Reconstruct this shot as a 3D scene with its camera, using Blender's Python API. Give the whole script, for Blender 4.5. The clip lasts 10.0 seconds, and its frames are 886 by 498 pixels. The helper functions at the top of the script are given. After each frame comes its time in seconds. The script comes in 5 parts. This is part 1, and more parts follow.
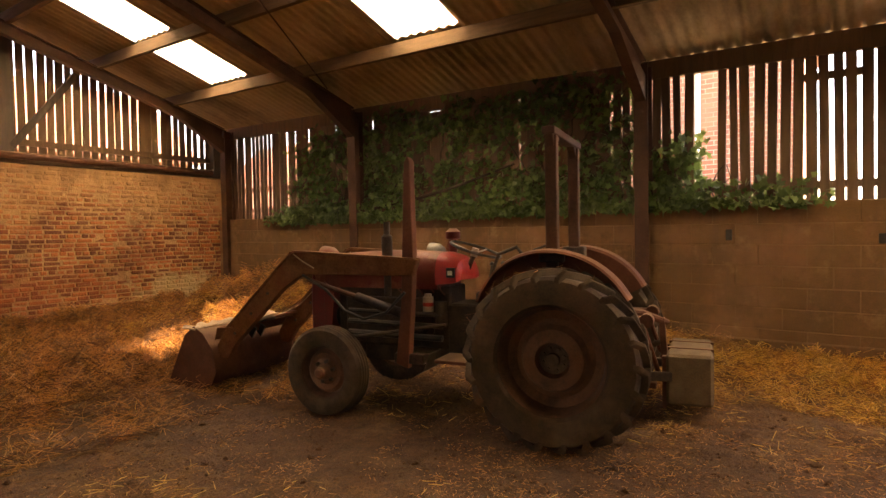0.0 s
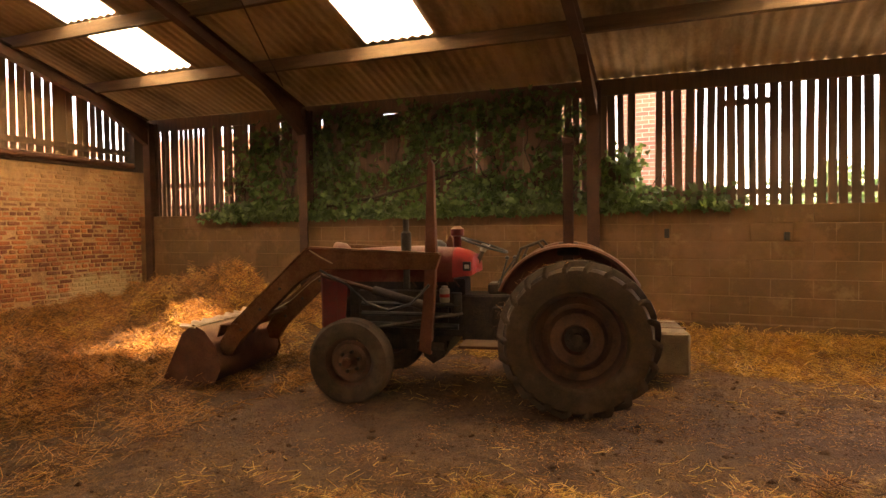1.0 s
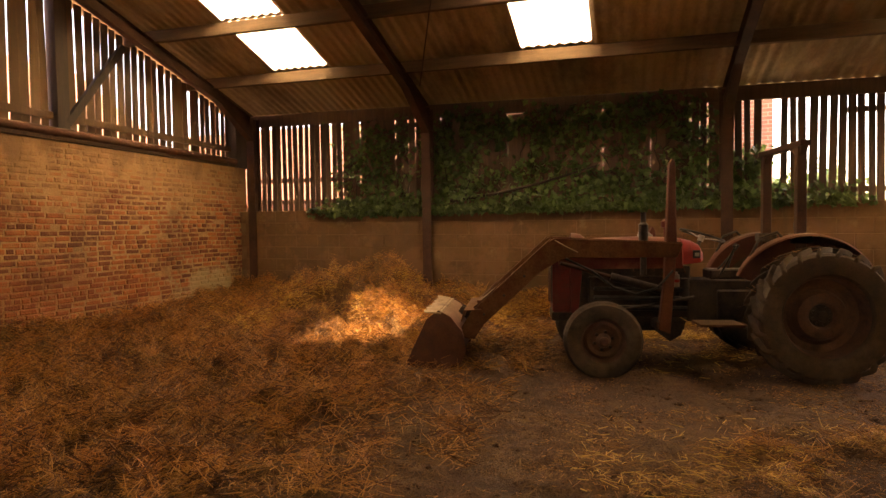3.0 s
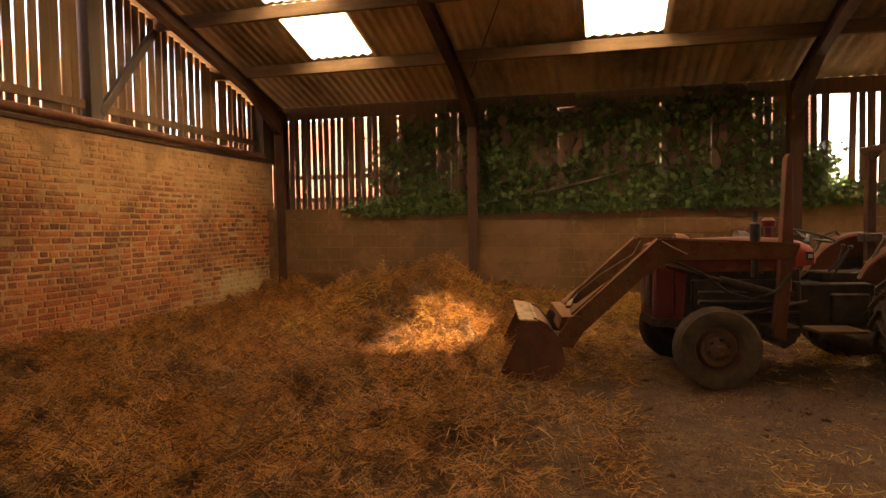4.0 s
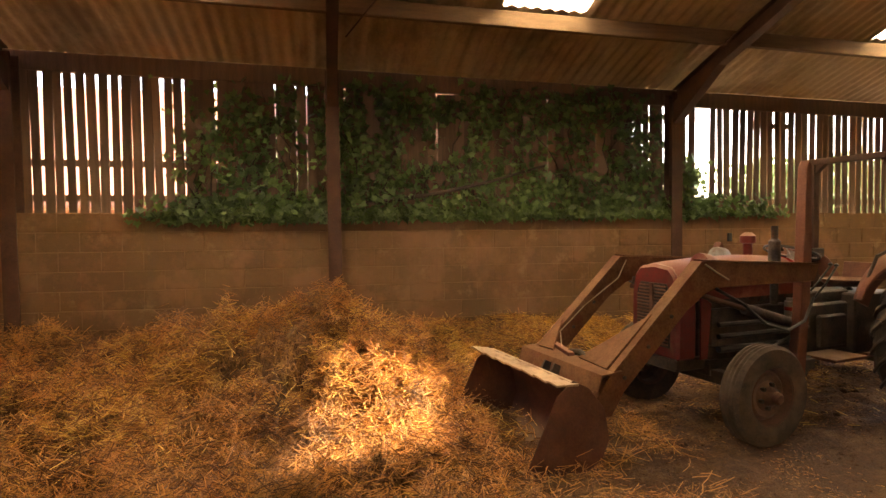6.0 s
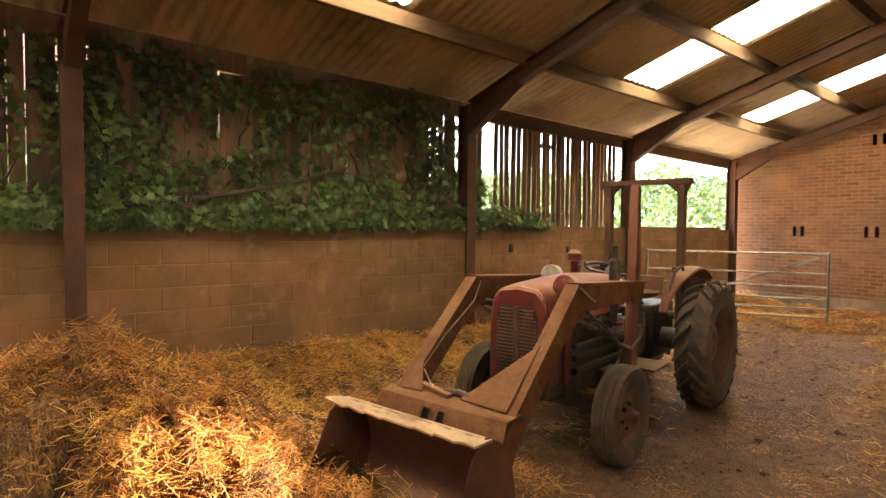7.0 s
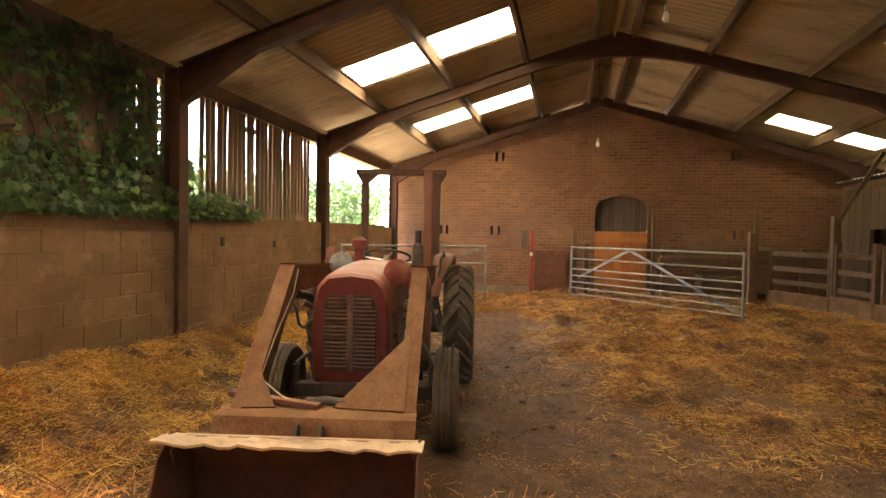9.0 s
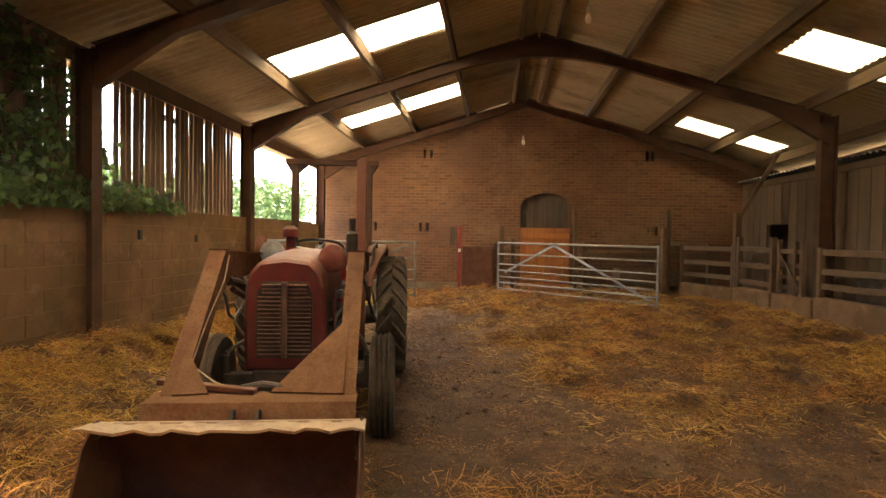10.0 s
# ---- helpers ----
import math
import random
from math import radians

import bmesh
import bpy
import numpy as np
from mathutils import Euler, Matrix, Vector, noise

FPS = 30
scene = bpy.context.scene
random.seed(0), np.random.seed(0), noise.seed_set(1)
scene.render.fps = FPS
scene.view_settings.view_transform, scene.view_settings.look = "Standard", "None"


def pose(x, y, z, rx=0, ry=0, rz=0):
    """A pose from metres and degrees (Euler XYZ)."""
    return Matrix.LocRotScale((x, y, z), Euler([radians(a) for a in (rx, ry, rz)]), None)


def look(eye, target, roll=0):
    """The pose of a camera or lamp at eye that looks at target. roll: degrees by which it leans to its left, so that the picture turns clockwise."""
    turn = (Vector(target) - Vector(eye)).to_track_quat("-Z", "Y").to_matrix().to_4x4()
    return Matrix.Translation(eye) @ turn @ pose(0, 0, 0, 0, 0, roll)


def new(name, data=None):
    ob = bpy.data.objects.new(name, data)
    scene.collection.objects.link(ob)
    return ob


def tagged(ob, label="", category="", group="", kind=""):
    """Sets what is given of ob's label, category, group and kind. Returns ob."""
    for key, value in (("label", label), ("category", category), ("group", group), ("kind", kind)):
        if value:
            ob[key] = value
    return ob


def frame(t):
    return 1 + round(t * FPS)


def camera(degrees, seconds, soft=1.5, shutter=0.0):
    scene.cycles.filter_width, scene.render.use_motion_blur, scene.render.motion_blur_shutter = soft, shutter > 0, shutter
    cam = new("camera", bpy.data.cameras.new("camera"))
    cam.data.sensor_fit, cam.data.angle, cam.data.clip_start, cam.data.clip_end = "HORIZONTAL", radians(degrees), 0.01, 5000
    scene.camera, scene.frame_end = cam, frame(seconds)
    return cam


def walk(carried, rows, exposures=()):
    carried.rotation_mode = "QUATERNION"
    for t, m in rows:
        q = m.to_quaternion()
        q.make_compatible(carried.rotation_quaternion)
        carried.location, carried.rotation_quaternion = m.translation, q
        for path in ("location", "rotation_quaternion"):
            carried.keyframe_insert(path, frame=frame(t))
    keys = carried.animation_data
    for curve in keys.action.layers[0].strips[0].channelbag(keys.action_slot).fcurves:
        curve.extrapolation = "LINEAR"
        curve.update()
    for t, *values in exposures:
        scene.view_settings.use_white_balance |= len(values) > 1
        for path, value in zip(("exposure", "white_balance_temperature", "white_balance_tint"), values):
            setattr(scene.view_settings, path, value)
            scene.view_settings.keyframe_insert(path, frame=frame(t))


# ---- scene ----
cam = camera(75.4, 10.0)
PATH = [
    (0, (1.064, 0.405, 1.5), (-0.087, 2.04, 1.446), -1.0),
    (0.5, (0.652, -0.104, 1.509), (-0.278, 1.666, 1.454), -0.8),
    (1, (0.186, -0.571, 1.493), (-0.583, 1.274, 1.432), -0.8),
    (1.5, (-0.405, -1.011, 1.494), (-1.112, 0.859, 1.424), -0.9),
    (2, (-1.166, -1.48, 1.487), (-1.828, 0.407, 1.416), -0.9),
    (2.5, (-1.78, -1.809, 1.465), (-2.407, 0.089, 1.395), -0.9),
    (3, (-2.275, -2.003, 1.479), (-2.89, -0.101, 1.406), -0.9),
    (4.5, (-4.098, -1.575, 1.528), (-4.561, 0.369, 1.446), -0.9),
    (5, (-4.632, -1.091, 1.52), (-4.953, 0.881, 1.445), -0.7),
    (5.2, (-4.869, -0.886, 1.545), (-5.086, 1.101, 1.466), -0.6),
    (6.3, (-5.875, 0.522, 1.682), (-5.19, 2.399, 1.604), -0.3),
    (6.5, (-5.978, 0.752, 1.719), (-5.104, 2.549, 1.636), 0.3),
    (7, (-6.241, 1.355, 1.769), (-4.973, 2.899, 1.686), 0.4),
    (7.5, (-6.386, 1.89, 1.787), (-4.861, 3.181, 1.708), 0.7),
    (8, (-6.503, 2.299, 1.756), (-4.791, 3.33, 1.683), 0.8),
    (8.5, (-6.587, 2.596, 1.686), (-4.735, 3.35, 1.623), 0.9),
    (9, (-6.669, 2.874, 1.589), (-4.719, 3.317, 1.534), 1.0),
    (9.5, (-6.699, 2.942, 1.533), (-4.714, 3.179, 1.483), 0.9),
    (10, (-6.719, 2.933, 1.483), (-4.728, 3.122, 1.435), 0.9),
]
EXPOSURES = [(0.0, 4.36, 9200, 27), (1.0, 4.50, 9300, 26), (2.0, 4.26, 9600, 28), (3.0, 4.06, 9900, 28), (5.0, 4.28, 9600, 28), (6.5, 4.92, 7700, 17), (7.5, 5.08, 7300, 12), (8.5, 4.98, 7300, 12), (9.0, 4.85, 7300, 12), (10.0, 4.52, 7400, 11)]
SKY, SUN = 0.12, 2.8
walk(cam, [(t, look(eye, target, roll)) for t, eye, target, roll in PATH], EXPOSURES)

# ---- world and sun ----
SUN_TO = Vector((2.02, 0.12, 4.1)).normalized()
world = bpy.data.worlds.new("sky")
scene.world = world
world.use_nodes = True
wn = world.node_tree.nodes
wn.clear()
sky = wn.new("ShaderNodeTexSky")
sky.sky_type = "NISHITA"
sky.sun_disc = False
sky.sun_elevation = math.asin(SUN_TO.z)
sky.sun_rotation = math.atan2(SUN_TO.x, SUN_TO.y)
sky.dust_density = 3.0
bg = wn.new("ShaderNodeBackground")
bg.inputs["Strength"].default_value = SKY
wo = wn.new("ShaderNodeOutputWorld")
world.node_tree.links.new(sky.outputs[0], bg.inputs["Color"])
world.node_tree.links.new(bg.outputs[0], wo.inputs["Surface"])

sun_data = bpy.data.lights.new("sun", "SUN")
sun_data.energy = SUN
sun_data.angle = radians(2.2)
sun_data.color = (1.0, 0.88, 0.64)
sun = new("sun", sun_data)
sun.matrix_world = look(SUN_TO * 30, (0, 0, 0))

# ---- materials ----


def material(name, a, b, scale=6.0, rough=0.8, metal=0.0, bump=0.15, fine=60.0, third=None, per=0.0, island=False, stretch=(1, 1, 1), dust=None, dust_at=0.6):
    """Two colours mixed by coarse and fine noise, a third one as blotches, a dust colour on upward faces' grain."""
    m = bpy.data.materials.new(name)
    m.use_nodes = True
    nt = m.node_tree
    n, l = nt.nodes, nt.links
    bsdf = n["Principled BSDF"]
    bsdf.inputs["Roughness"].default_value = rough
    bsdf.inputs["Metallic"].default_value = metal
    geo = n.new("ShaderNodeNewGeometry")
    mp = n.new("ShaderNodeMapping")
    mp.inputs["Scale"].default_value = stretch
    l.new(geo.outputs["Position"], mp.inputs["Vector"])
    n1 = n.new("ShaderNodeTexNoise")
    n1.inputs["Scale"].default_value, n1.inputs["Detail"].default_value = scale, 6
    n1.inputs["Roughness"].default_value = 0.65
    n2 = n.new("ShaderNodeTexNoise")
    n2.inputs["Scale"].default_value, n2.inputs["Detail"].default_value = fine, 3
    for q in (n1, n2):
        l.new(mp.outputs[0], q.inputs["Vector"])
    mix = n.new("ShaderNodeMix")
    mix.data_type = "RGBA"
    mix.inputs["A"].default_value, mix.inputs["B"].default_value = (*a, 1), (*b, 1)
    add = n.new("ShaderNodeMath")
    add.operation = "MULTIPLY_ADD"
    add.inputs[1].default_value, add.inputs[2].default_value = 0.45, -0.22
    l.new(n2.outputs["Fac"], add.inputs[0])
    sm = n.new("ShaderNodeMath")
    sm.operation = "ADD"
    l.new(n1.outputs["Fac"], sm.inputs[0])
    l.new(add.outputs[0], sm.inputs[1])
    fac = sm.outputs[0]
    if per:
        src = geo.outputs["Random Per Island"] if island else n.new("ShaderNodeObjectInfo").outputs["Random"]
        r = n.new("ShaderNodeMath")
        r.operation = "MULTIPLY_ADD"
        r.inputs[1].default_value, r.inputs[2].default_value = per, -per / 2
        l.new(src, r.inputs[0])
        s2 = n.new("ShaderNodeMath")
        s2.operation = "ADD"
        l.new(fac, s2.inputs[0])
        l.new(r.outputs[0], s2.inputs[1])
        fac = s2.outputs[0]
    ramp = n.new("ShaderNodeMapRange")
    ramp.inputs["From Min"].default_value, ramp.inputs["From Max"].default_value = 0.3, 0.7
    l.new(fac, ramp.inputs["Value"])
    l.new(ramp.outputs[0], mix.inputs["Factor"])
    col = mix.outputs["Result"]
    if third:
        n3 = n.new("ShaderNodeTexNoise")
        n3.inputs["Scale"].default_value, n3.inputs["Detail"].default_value = scale * 0.45, 8
        n3.inputs["Roughness"].default_value = 0.7
        l.new(mp.outputs[0], n3.inputs["Vector"])
        r3 = n.new("ShaderNodeMapRange")
        r3.inputs["From Min"].default_value, r3.inputs["From Max"].default_value = 0.52, 0.66
        l.new(n3.outputs["Fac"], r3.inputs["Value"])
        mx = n.new("ShaderNodeMix")
        mx.data_type = "RGBA"
        mx.inputs["B"].default_value = (*third, 1)
        l.new(r3.outputs[0], mx.inputs["Factor"])
        l.new(col, mx.inputs["A"])
        col = mx.outputs["Result"]
    if dust:
        sp = n.new("ShaderNodeSeparateXYZ")
        l.new(geo.outputs["Normal"], sp.inputs[0])
        r4 = n.new("ShaderNodeMapRange")
        r4.inputs["From Min"].default_value, r4.inputs["From Max"].default_value = dust_at, dust_at + 0.5
        ad = n.new("ShaderNodeMath")
        ad.operation = "MULTIPLY"
        l.new(sp.outputs["Z"], r4.inputs["Value"])
        l.new(r4.outputs[0], ad.inputs[0])
        l.new(n1.outputs["Fac"], ad.inputs[1])
        mz = n.new("ShaderNodeMix")
        mz.data_type = "RGBA"
        mz.inputs["B"].default_value = (*dust, 1)
        l.new(ad.outputs[0], mz.inputs["Factor"])
        l.new(col, mz.inputs["A"])
        col = mz.outputs["Result"]
    l.new(col, bsdf.inputs["Base Color"])
    if bump:
        bp = n.new("ShaderNodeBump")
        bp.inputs["Strength"].default_value = bump
        bp.inputs["Distance"].default_value = 0.02
        l.new(sm.outputs[0], bp.inputs["Height"])
        l.new(bp.outputs[0], bsdf.inputs["Normal"])
    return m


DUSTY = (0.30, 0.20, 0.11)
MAT = {
    "steel": material("dark_painted_steel", (0.058, 0.027, 0.017), (0.098, 0.047, 0.028), 4, 0.65, 0.1, 0.1, 50),
    "rust": material("rusty_steel", (0.10, 0.036, 0.02), (0.17, 0.07, 0.037), 7, 0.75, 0.2, 0.2, 70, third=(0.09, 0.04, 0.025), dust=DUSTY, dust_at=0.45),
    "boom": material("worn_loader_paint", (0.095, 0.036, 0.017), (0.19, 0.095, 0.045), 6, 0.85, 0.0, 0.2, 60, third=(0.13, 0.045, 0.025), dust=(0.19, 0.11, 0.055), dust_at=0.55),
    # paler than the bucket's rust: sunlight on its rim is in this colour
    "scraped": material("scraped_sunlit_edge", (0.30, 0.20, 0.12), (0.44, 0.31, 0.19), 9, 0.55, 0.2, 0.2, 60, third=(0.17, 0.09, 0.05)),
    "guard": material("rusty_red_mudguard", (0.115, 0.042, 0.026), (0.17, 0.068, 0.04), 5, 0.7, 0.1, 0.1, 60, dust=(0.30, 0.19, 0.11), dust_at=0.6),
    "red": material("faded_red_paint", (0.17, 0.018, 0.015), (0.11, 0.026, 0.02), 6, 0.55, 0.0, 0.08, 60, third=(0.13, 0.055, 0.034), dust=(0.36, 0.22, 0.14), dust_at=0.25),
    "redpost": material("red_post_paint", (0.27, 0.02, 0.018), (0.20, 0.018, 0.016), 6, 0.5),
    "brightred": material("clean_red_paint", (0.42, 0.02, 0.015), (0.28, 0.022, 0.02), 8, 0.4, 0.0, 0.03, 60),
    "bonnet": material("dusty_red_bonnet", (0.17, 0.025, 0.019), (0.20, 0.06, 0.038), 5, 0.55, 0.0, 0.05, 70, third=(0.30, 0.13, 0.075), dust=(0.21, 0.11, 0.065), dust_at=0.3),
    "engine": material("oily_cast_iron", (0.03, 0.022, 0.017), (0.085, 0.055, 0.036), 9, 0.6, 0.3, 0.3, 60),
    "tyre": material("dusty_black_rubber", (0.045, 0.031, 0.020), (0.105, 0.066, 0.038), 7, 0.85, 0.0, 0.12, 80, third=(0.13, 0.09, 0.055)),
    "rim": material("rusty_wheel_rim", (0.10, 0.05, 0.03), (0.17, 0.085, 0.05), 8, 0.75, 0.1, 0.15, 60, third=(0.06, 0.032, 0.022)),
    "hose": material("black_rubber_hose", (0.02, 0.018, 0.016), (0.05, 0.04, 0.032), 12, 0.5, 0, 0.05),
    "chrome": material("worn_bright_metal", (0.45, 0.42, 0.38), (0.3, 0.25, 0.2), 14, 0.35, 0.9, 0.05),
    "galv": material("galvanised_steel", (0.33, 0.32, 0.30), (0.22, 0.20, 0.17), 9, 0.5, 0.6, 0.06, third=(0.2, 0.13, 0.08)),
    "concrete": material("rough_concrete", (0.22, 0.155, 0.095), (0.13, 0.09, 0.055), 5, 0.95, 0, 0.4, 90, third=(0.25, 0.185, 0.12)),
    "block": material("concrete_block", (0.185, 0.10, 0.042), (0.12, 0.066, 0.028), 1.4, 0.95, 0, 0.35, 110, third=(0.22, 0.115, 0.06), per=0.12),
    "apron": material("worn_pale_concrete", (0.36, 0.30, 0.22), (0.26, 0.21, 0.15), 2.5, 0.9, 0, 0.2, 60, third=(0.2, 0.14, 0.09)),
    "mortar": material("lime_mortar", (0.25, 0.15, 0.075), (0.17, 0.10, 0.05), 6, 0.97, 0, 0.4, 120),
    "old_mortar": material("eroded_mortar", (0.32, 0.18, 0.088), (0.52, 0.32, 0.155), 7, 0.97, 0, 1.0, 60),
    "brick": material("old_red_brick", (0.42, 0.135, 0.048), (0.16, 0.050, 0.024), 2.6, 0.92, 0, 1.0, 45, third=(0.27, 0.08, 0.036), per=1.1),
    "brick_rest": material("old_red_brick_joined", (0.42, 0.135, 0.048), (0.16, 0.050, 0.024), 2.6, 0.92, 0, 1.0, 45, third=(0.27, 0.08, 0.036), per=1.1, island=True),
    "slat": material("weathered_boards", (0.10, 0.060, 0.036), (0.17, 0.10, 0.058), 3, 0.85, 0, 0.3, 40, stretch=(6, 6, 0.5), per=0.5),
    # same boards, made lighter so the golden glow of lit ones is painted in
    "slat_gable_lit": material("weathered_lit_gable_boards", (0.14, 0.08, 0.042), (0.22, 0.13, 0.066), 3, 0.85, 0, 0.3, 40, stretch=(6, 6, 0.5), per=0.5),
    "purlin": material("rough_timber", (0.085, 0.055, 0.034), (0.15, 0.095, 0.056), 3, 0.85, 0, 0.3, 30, stretch=(0.6, 6, 6)),
    "pale_wood": material("pale_fence_timber", (0.165, 0.095, 0.05), (0.10, 0.057, 0.03), 3, 0.85, 0, 0.3, 30, stretch=(2, 2, 2), per=0.5),
    "orange_wood": material("orange_stained_boards", (0.42, 0.15, 0.035), (0.30, 0.10, 0.03), 3, 0.75, 0, 0.2, 40, stretch=(6, 6, 0.6), per=0.3),
    "dark_wood": material("dark_boards", (0.06, 0.045, 0.035), (0.10, 0.07, 0.05), 3, 0.85, 0, 0.3, 40, stretch=(6, 6, 0.6), per=0.4),
    "cement": material("fibre_cement_sheet", (0.30, 0.215, 0.14), (0.42, 0.315, 0.21), 1.6, 0.9, 0, 0.15, 30, third=(0.17, 0.12, 0.078), stretch=(1, 0.35, 1)),
    "board_wall": material("pale_sheet_boards", (0.13, 0.08, 0.042), (0.08, 0.05, 0.028), 2, 0.85, 0, 0.15, 40, stretch=(3, 3, 0.4), per=0.4),
    "straw": material("straw", (0.38, 0.155, 0.035), (0.92, 0.56, 0.15), 3, 0.55, 0, 0.0, 30, third=(0.33, 0.145, 0.045), per=1.2, island=True),
    "old_straw": material("trodden_straw", (0.16, 0.06, 0.018), (0.66, 0.30, 0.085), 3.2, 0.6, 0, 0.0, 30, third=(0.075, 0.032, 0.014), per=0.75, island=True),
    "leaf": material("ivy_leaf", (0.032, 0.056, 0.016), (0.13, 0.195, 0.058), 4, 0.5, 0, 0.05, 50, per=0.8),
    "leaf_rest": material("ivy_leaf_joined", (0.032, 0.056, 0.016), (0.13, 0.195, 0.058), 4, 0.5, 0, 0.05, 50, per=0.8, island=True),
    "stem": material("ivy_stem", (0.04, 0.026, 0.016), (0.08, 0.05, 0.03), 9, 0.9, 0, 0.3),
    "tree": material("tree_foliage", (0.05, 0.10, 0.025), (0.11, 0.18, 0.05), 0.7, 0.6, 0, 0, 6, per=0.8, island=True),
    "bark": material("bark", (0.08, 0.06, 0.045), (0.14, 0.10, 0.075), 5, 0.95, 0, 0.5),
    "slate": material("clay_roof_tiles", (0.16, 0.07, 0.045), (0.24, 0.11, 0.07), 3, 0.9, 0, 0.2),
    "white": material("white_paint", (0.75, 0.73, 0.68), (0.62, 0.58, 0.5), 6, 0.6),
    "rope": material("baler_twine", (0.50, 0.38, 0.25), (0.35, 0.25, 0.15), 20, 0.9),
    "black": material("black_plastic", (0.012, 0.011, 0.010), (0.03, 0.026, 0.022), 10, 0.6),
    "bulb": material("pale_lamp_glass", (0.6, 0.55, 0.45), (0.5, 0.44, 0.34), 10, 0.3),
}
# dull, dusty paint has little sheen left
for key, sheen in (("boom", 0.12), ("guard", 0.2), ("bonnet", 0.3), ("red", 0.3), ("steel", 0.25), ("purlin", 0.15), ("cement", 0.2)):
    MAT[key].node_tree.nodes["Principled BSDF"].inputs["Specular IOR Level"].default_value = sheen
# leaves let some light through
for key in ("leaf", "leaf_rest"):
    n, l = MAT[key].node_tree.nodes, MAT[key].node_tree.links
    through_leaf = n.new("ShaderNodeBsdfTranslucent")
    through_leaf.inputs["Color"].default_value = (0.17, 0.26, 0.06, 1)
    both = n.new("ShaderNodeMixShader")
    both.inputs["Fac"].default_value = 0.26
    l.new(n["Principled BSDF"].outputs[0], both.inputs[1])
    l.new(through_leaf.outputs[0], both.inputs[2])
    l.new(both.outputs[0], n["Material Output"].inputs["Surface"])


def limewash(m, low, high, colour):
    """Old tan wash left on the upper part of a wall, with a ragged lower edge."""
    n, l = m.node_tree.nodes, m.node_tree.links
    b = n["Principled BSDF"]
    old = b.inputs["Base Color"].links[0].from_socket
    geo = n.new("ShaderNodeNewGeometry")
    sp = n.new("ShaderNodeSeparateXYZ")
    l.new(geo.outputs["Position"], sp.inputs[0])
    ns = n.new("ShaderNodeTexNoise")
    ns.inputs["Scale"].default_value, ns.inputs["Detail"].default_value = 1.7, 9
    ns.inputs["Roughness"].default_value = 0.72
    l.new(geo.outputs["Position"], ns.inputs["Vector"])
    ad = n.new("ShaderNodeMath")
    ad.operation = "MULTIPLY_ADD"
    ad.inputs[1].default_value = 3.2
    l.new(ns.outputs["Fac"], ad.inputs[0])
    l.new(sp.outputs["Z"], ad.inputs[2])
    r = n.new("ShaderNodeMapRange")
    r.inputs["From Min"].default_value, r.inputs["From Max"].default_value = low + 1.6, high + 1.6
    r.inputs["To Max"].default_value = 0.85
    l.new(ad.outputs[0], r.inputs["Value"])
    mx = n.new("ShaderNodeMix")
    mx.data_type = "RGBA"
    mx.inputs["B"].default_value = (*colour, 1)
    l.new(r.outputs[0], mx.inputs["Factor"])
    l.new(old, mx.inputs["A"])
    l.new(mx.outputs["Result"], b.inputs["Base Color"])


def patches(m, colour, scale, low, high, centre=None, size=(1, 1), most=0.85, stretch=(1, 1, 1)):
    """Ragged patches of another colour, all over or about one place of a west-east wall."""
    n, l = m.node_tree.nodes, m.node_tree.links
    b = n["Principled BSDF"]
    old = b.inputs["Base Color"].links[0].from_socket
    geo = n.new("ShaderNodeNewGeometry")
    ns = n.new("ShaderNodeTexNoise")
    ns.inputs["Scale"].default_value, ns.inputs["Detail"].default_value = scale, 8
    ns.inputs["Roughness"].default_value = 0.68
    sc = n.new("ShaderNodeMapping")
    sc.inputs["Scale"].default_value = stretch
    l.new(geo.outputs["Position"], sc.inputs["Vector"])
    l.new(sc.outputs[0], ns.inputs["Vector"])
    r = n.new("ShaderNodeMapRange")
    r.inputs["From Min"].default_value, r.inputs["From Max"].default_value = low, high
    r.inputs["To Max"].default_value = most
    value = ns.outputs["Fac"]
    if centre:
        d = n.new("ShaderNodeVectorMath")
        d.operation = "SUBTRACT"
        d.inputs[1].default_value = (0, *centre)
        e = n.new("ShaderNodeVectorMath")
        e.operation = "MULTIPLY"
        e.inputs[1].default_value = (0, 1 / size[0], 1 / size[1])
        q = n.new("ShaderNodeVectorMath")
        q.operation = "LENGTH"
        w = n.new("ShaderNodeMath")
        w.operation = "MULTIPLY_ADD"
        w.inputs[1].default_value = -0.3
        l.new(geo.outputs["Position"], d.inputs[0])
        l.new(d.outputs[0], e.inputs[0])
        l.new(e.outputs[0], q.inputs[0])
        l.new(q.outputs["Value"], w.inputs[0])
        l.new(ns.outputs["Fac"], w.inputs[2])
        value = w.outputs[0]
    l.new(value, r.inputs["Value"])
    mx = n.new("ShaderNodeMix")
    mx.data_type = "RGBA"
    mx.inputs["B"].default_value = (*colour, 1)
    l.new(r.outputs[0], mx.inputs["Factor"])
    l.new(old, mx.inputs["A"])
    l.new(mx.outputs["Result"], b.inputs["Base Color"])


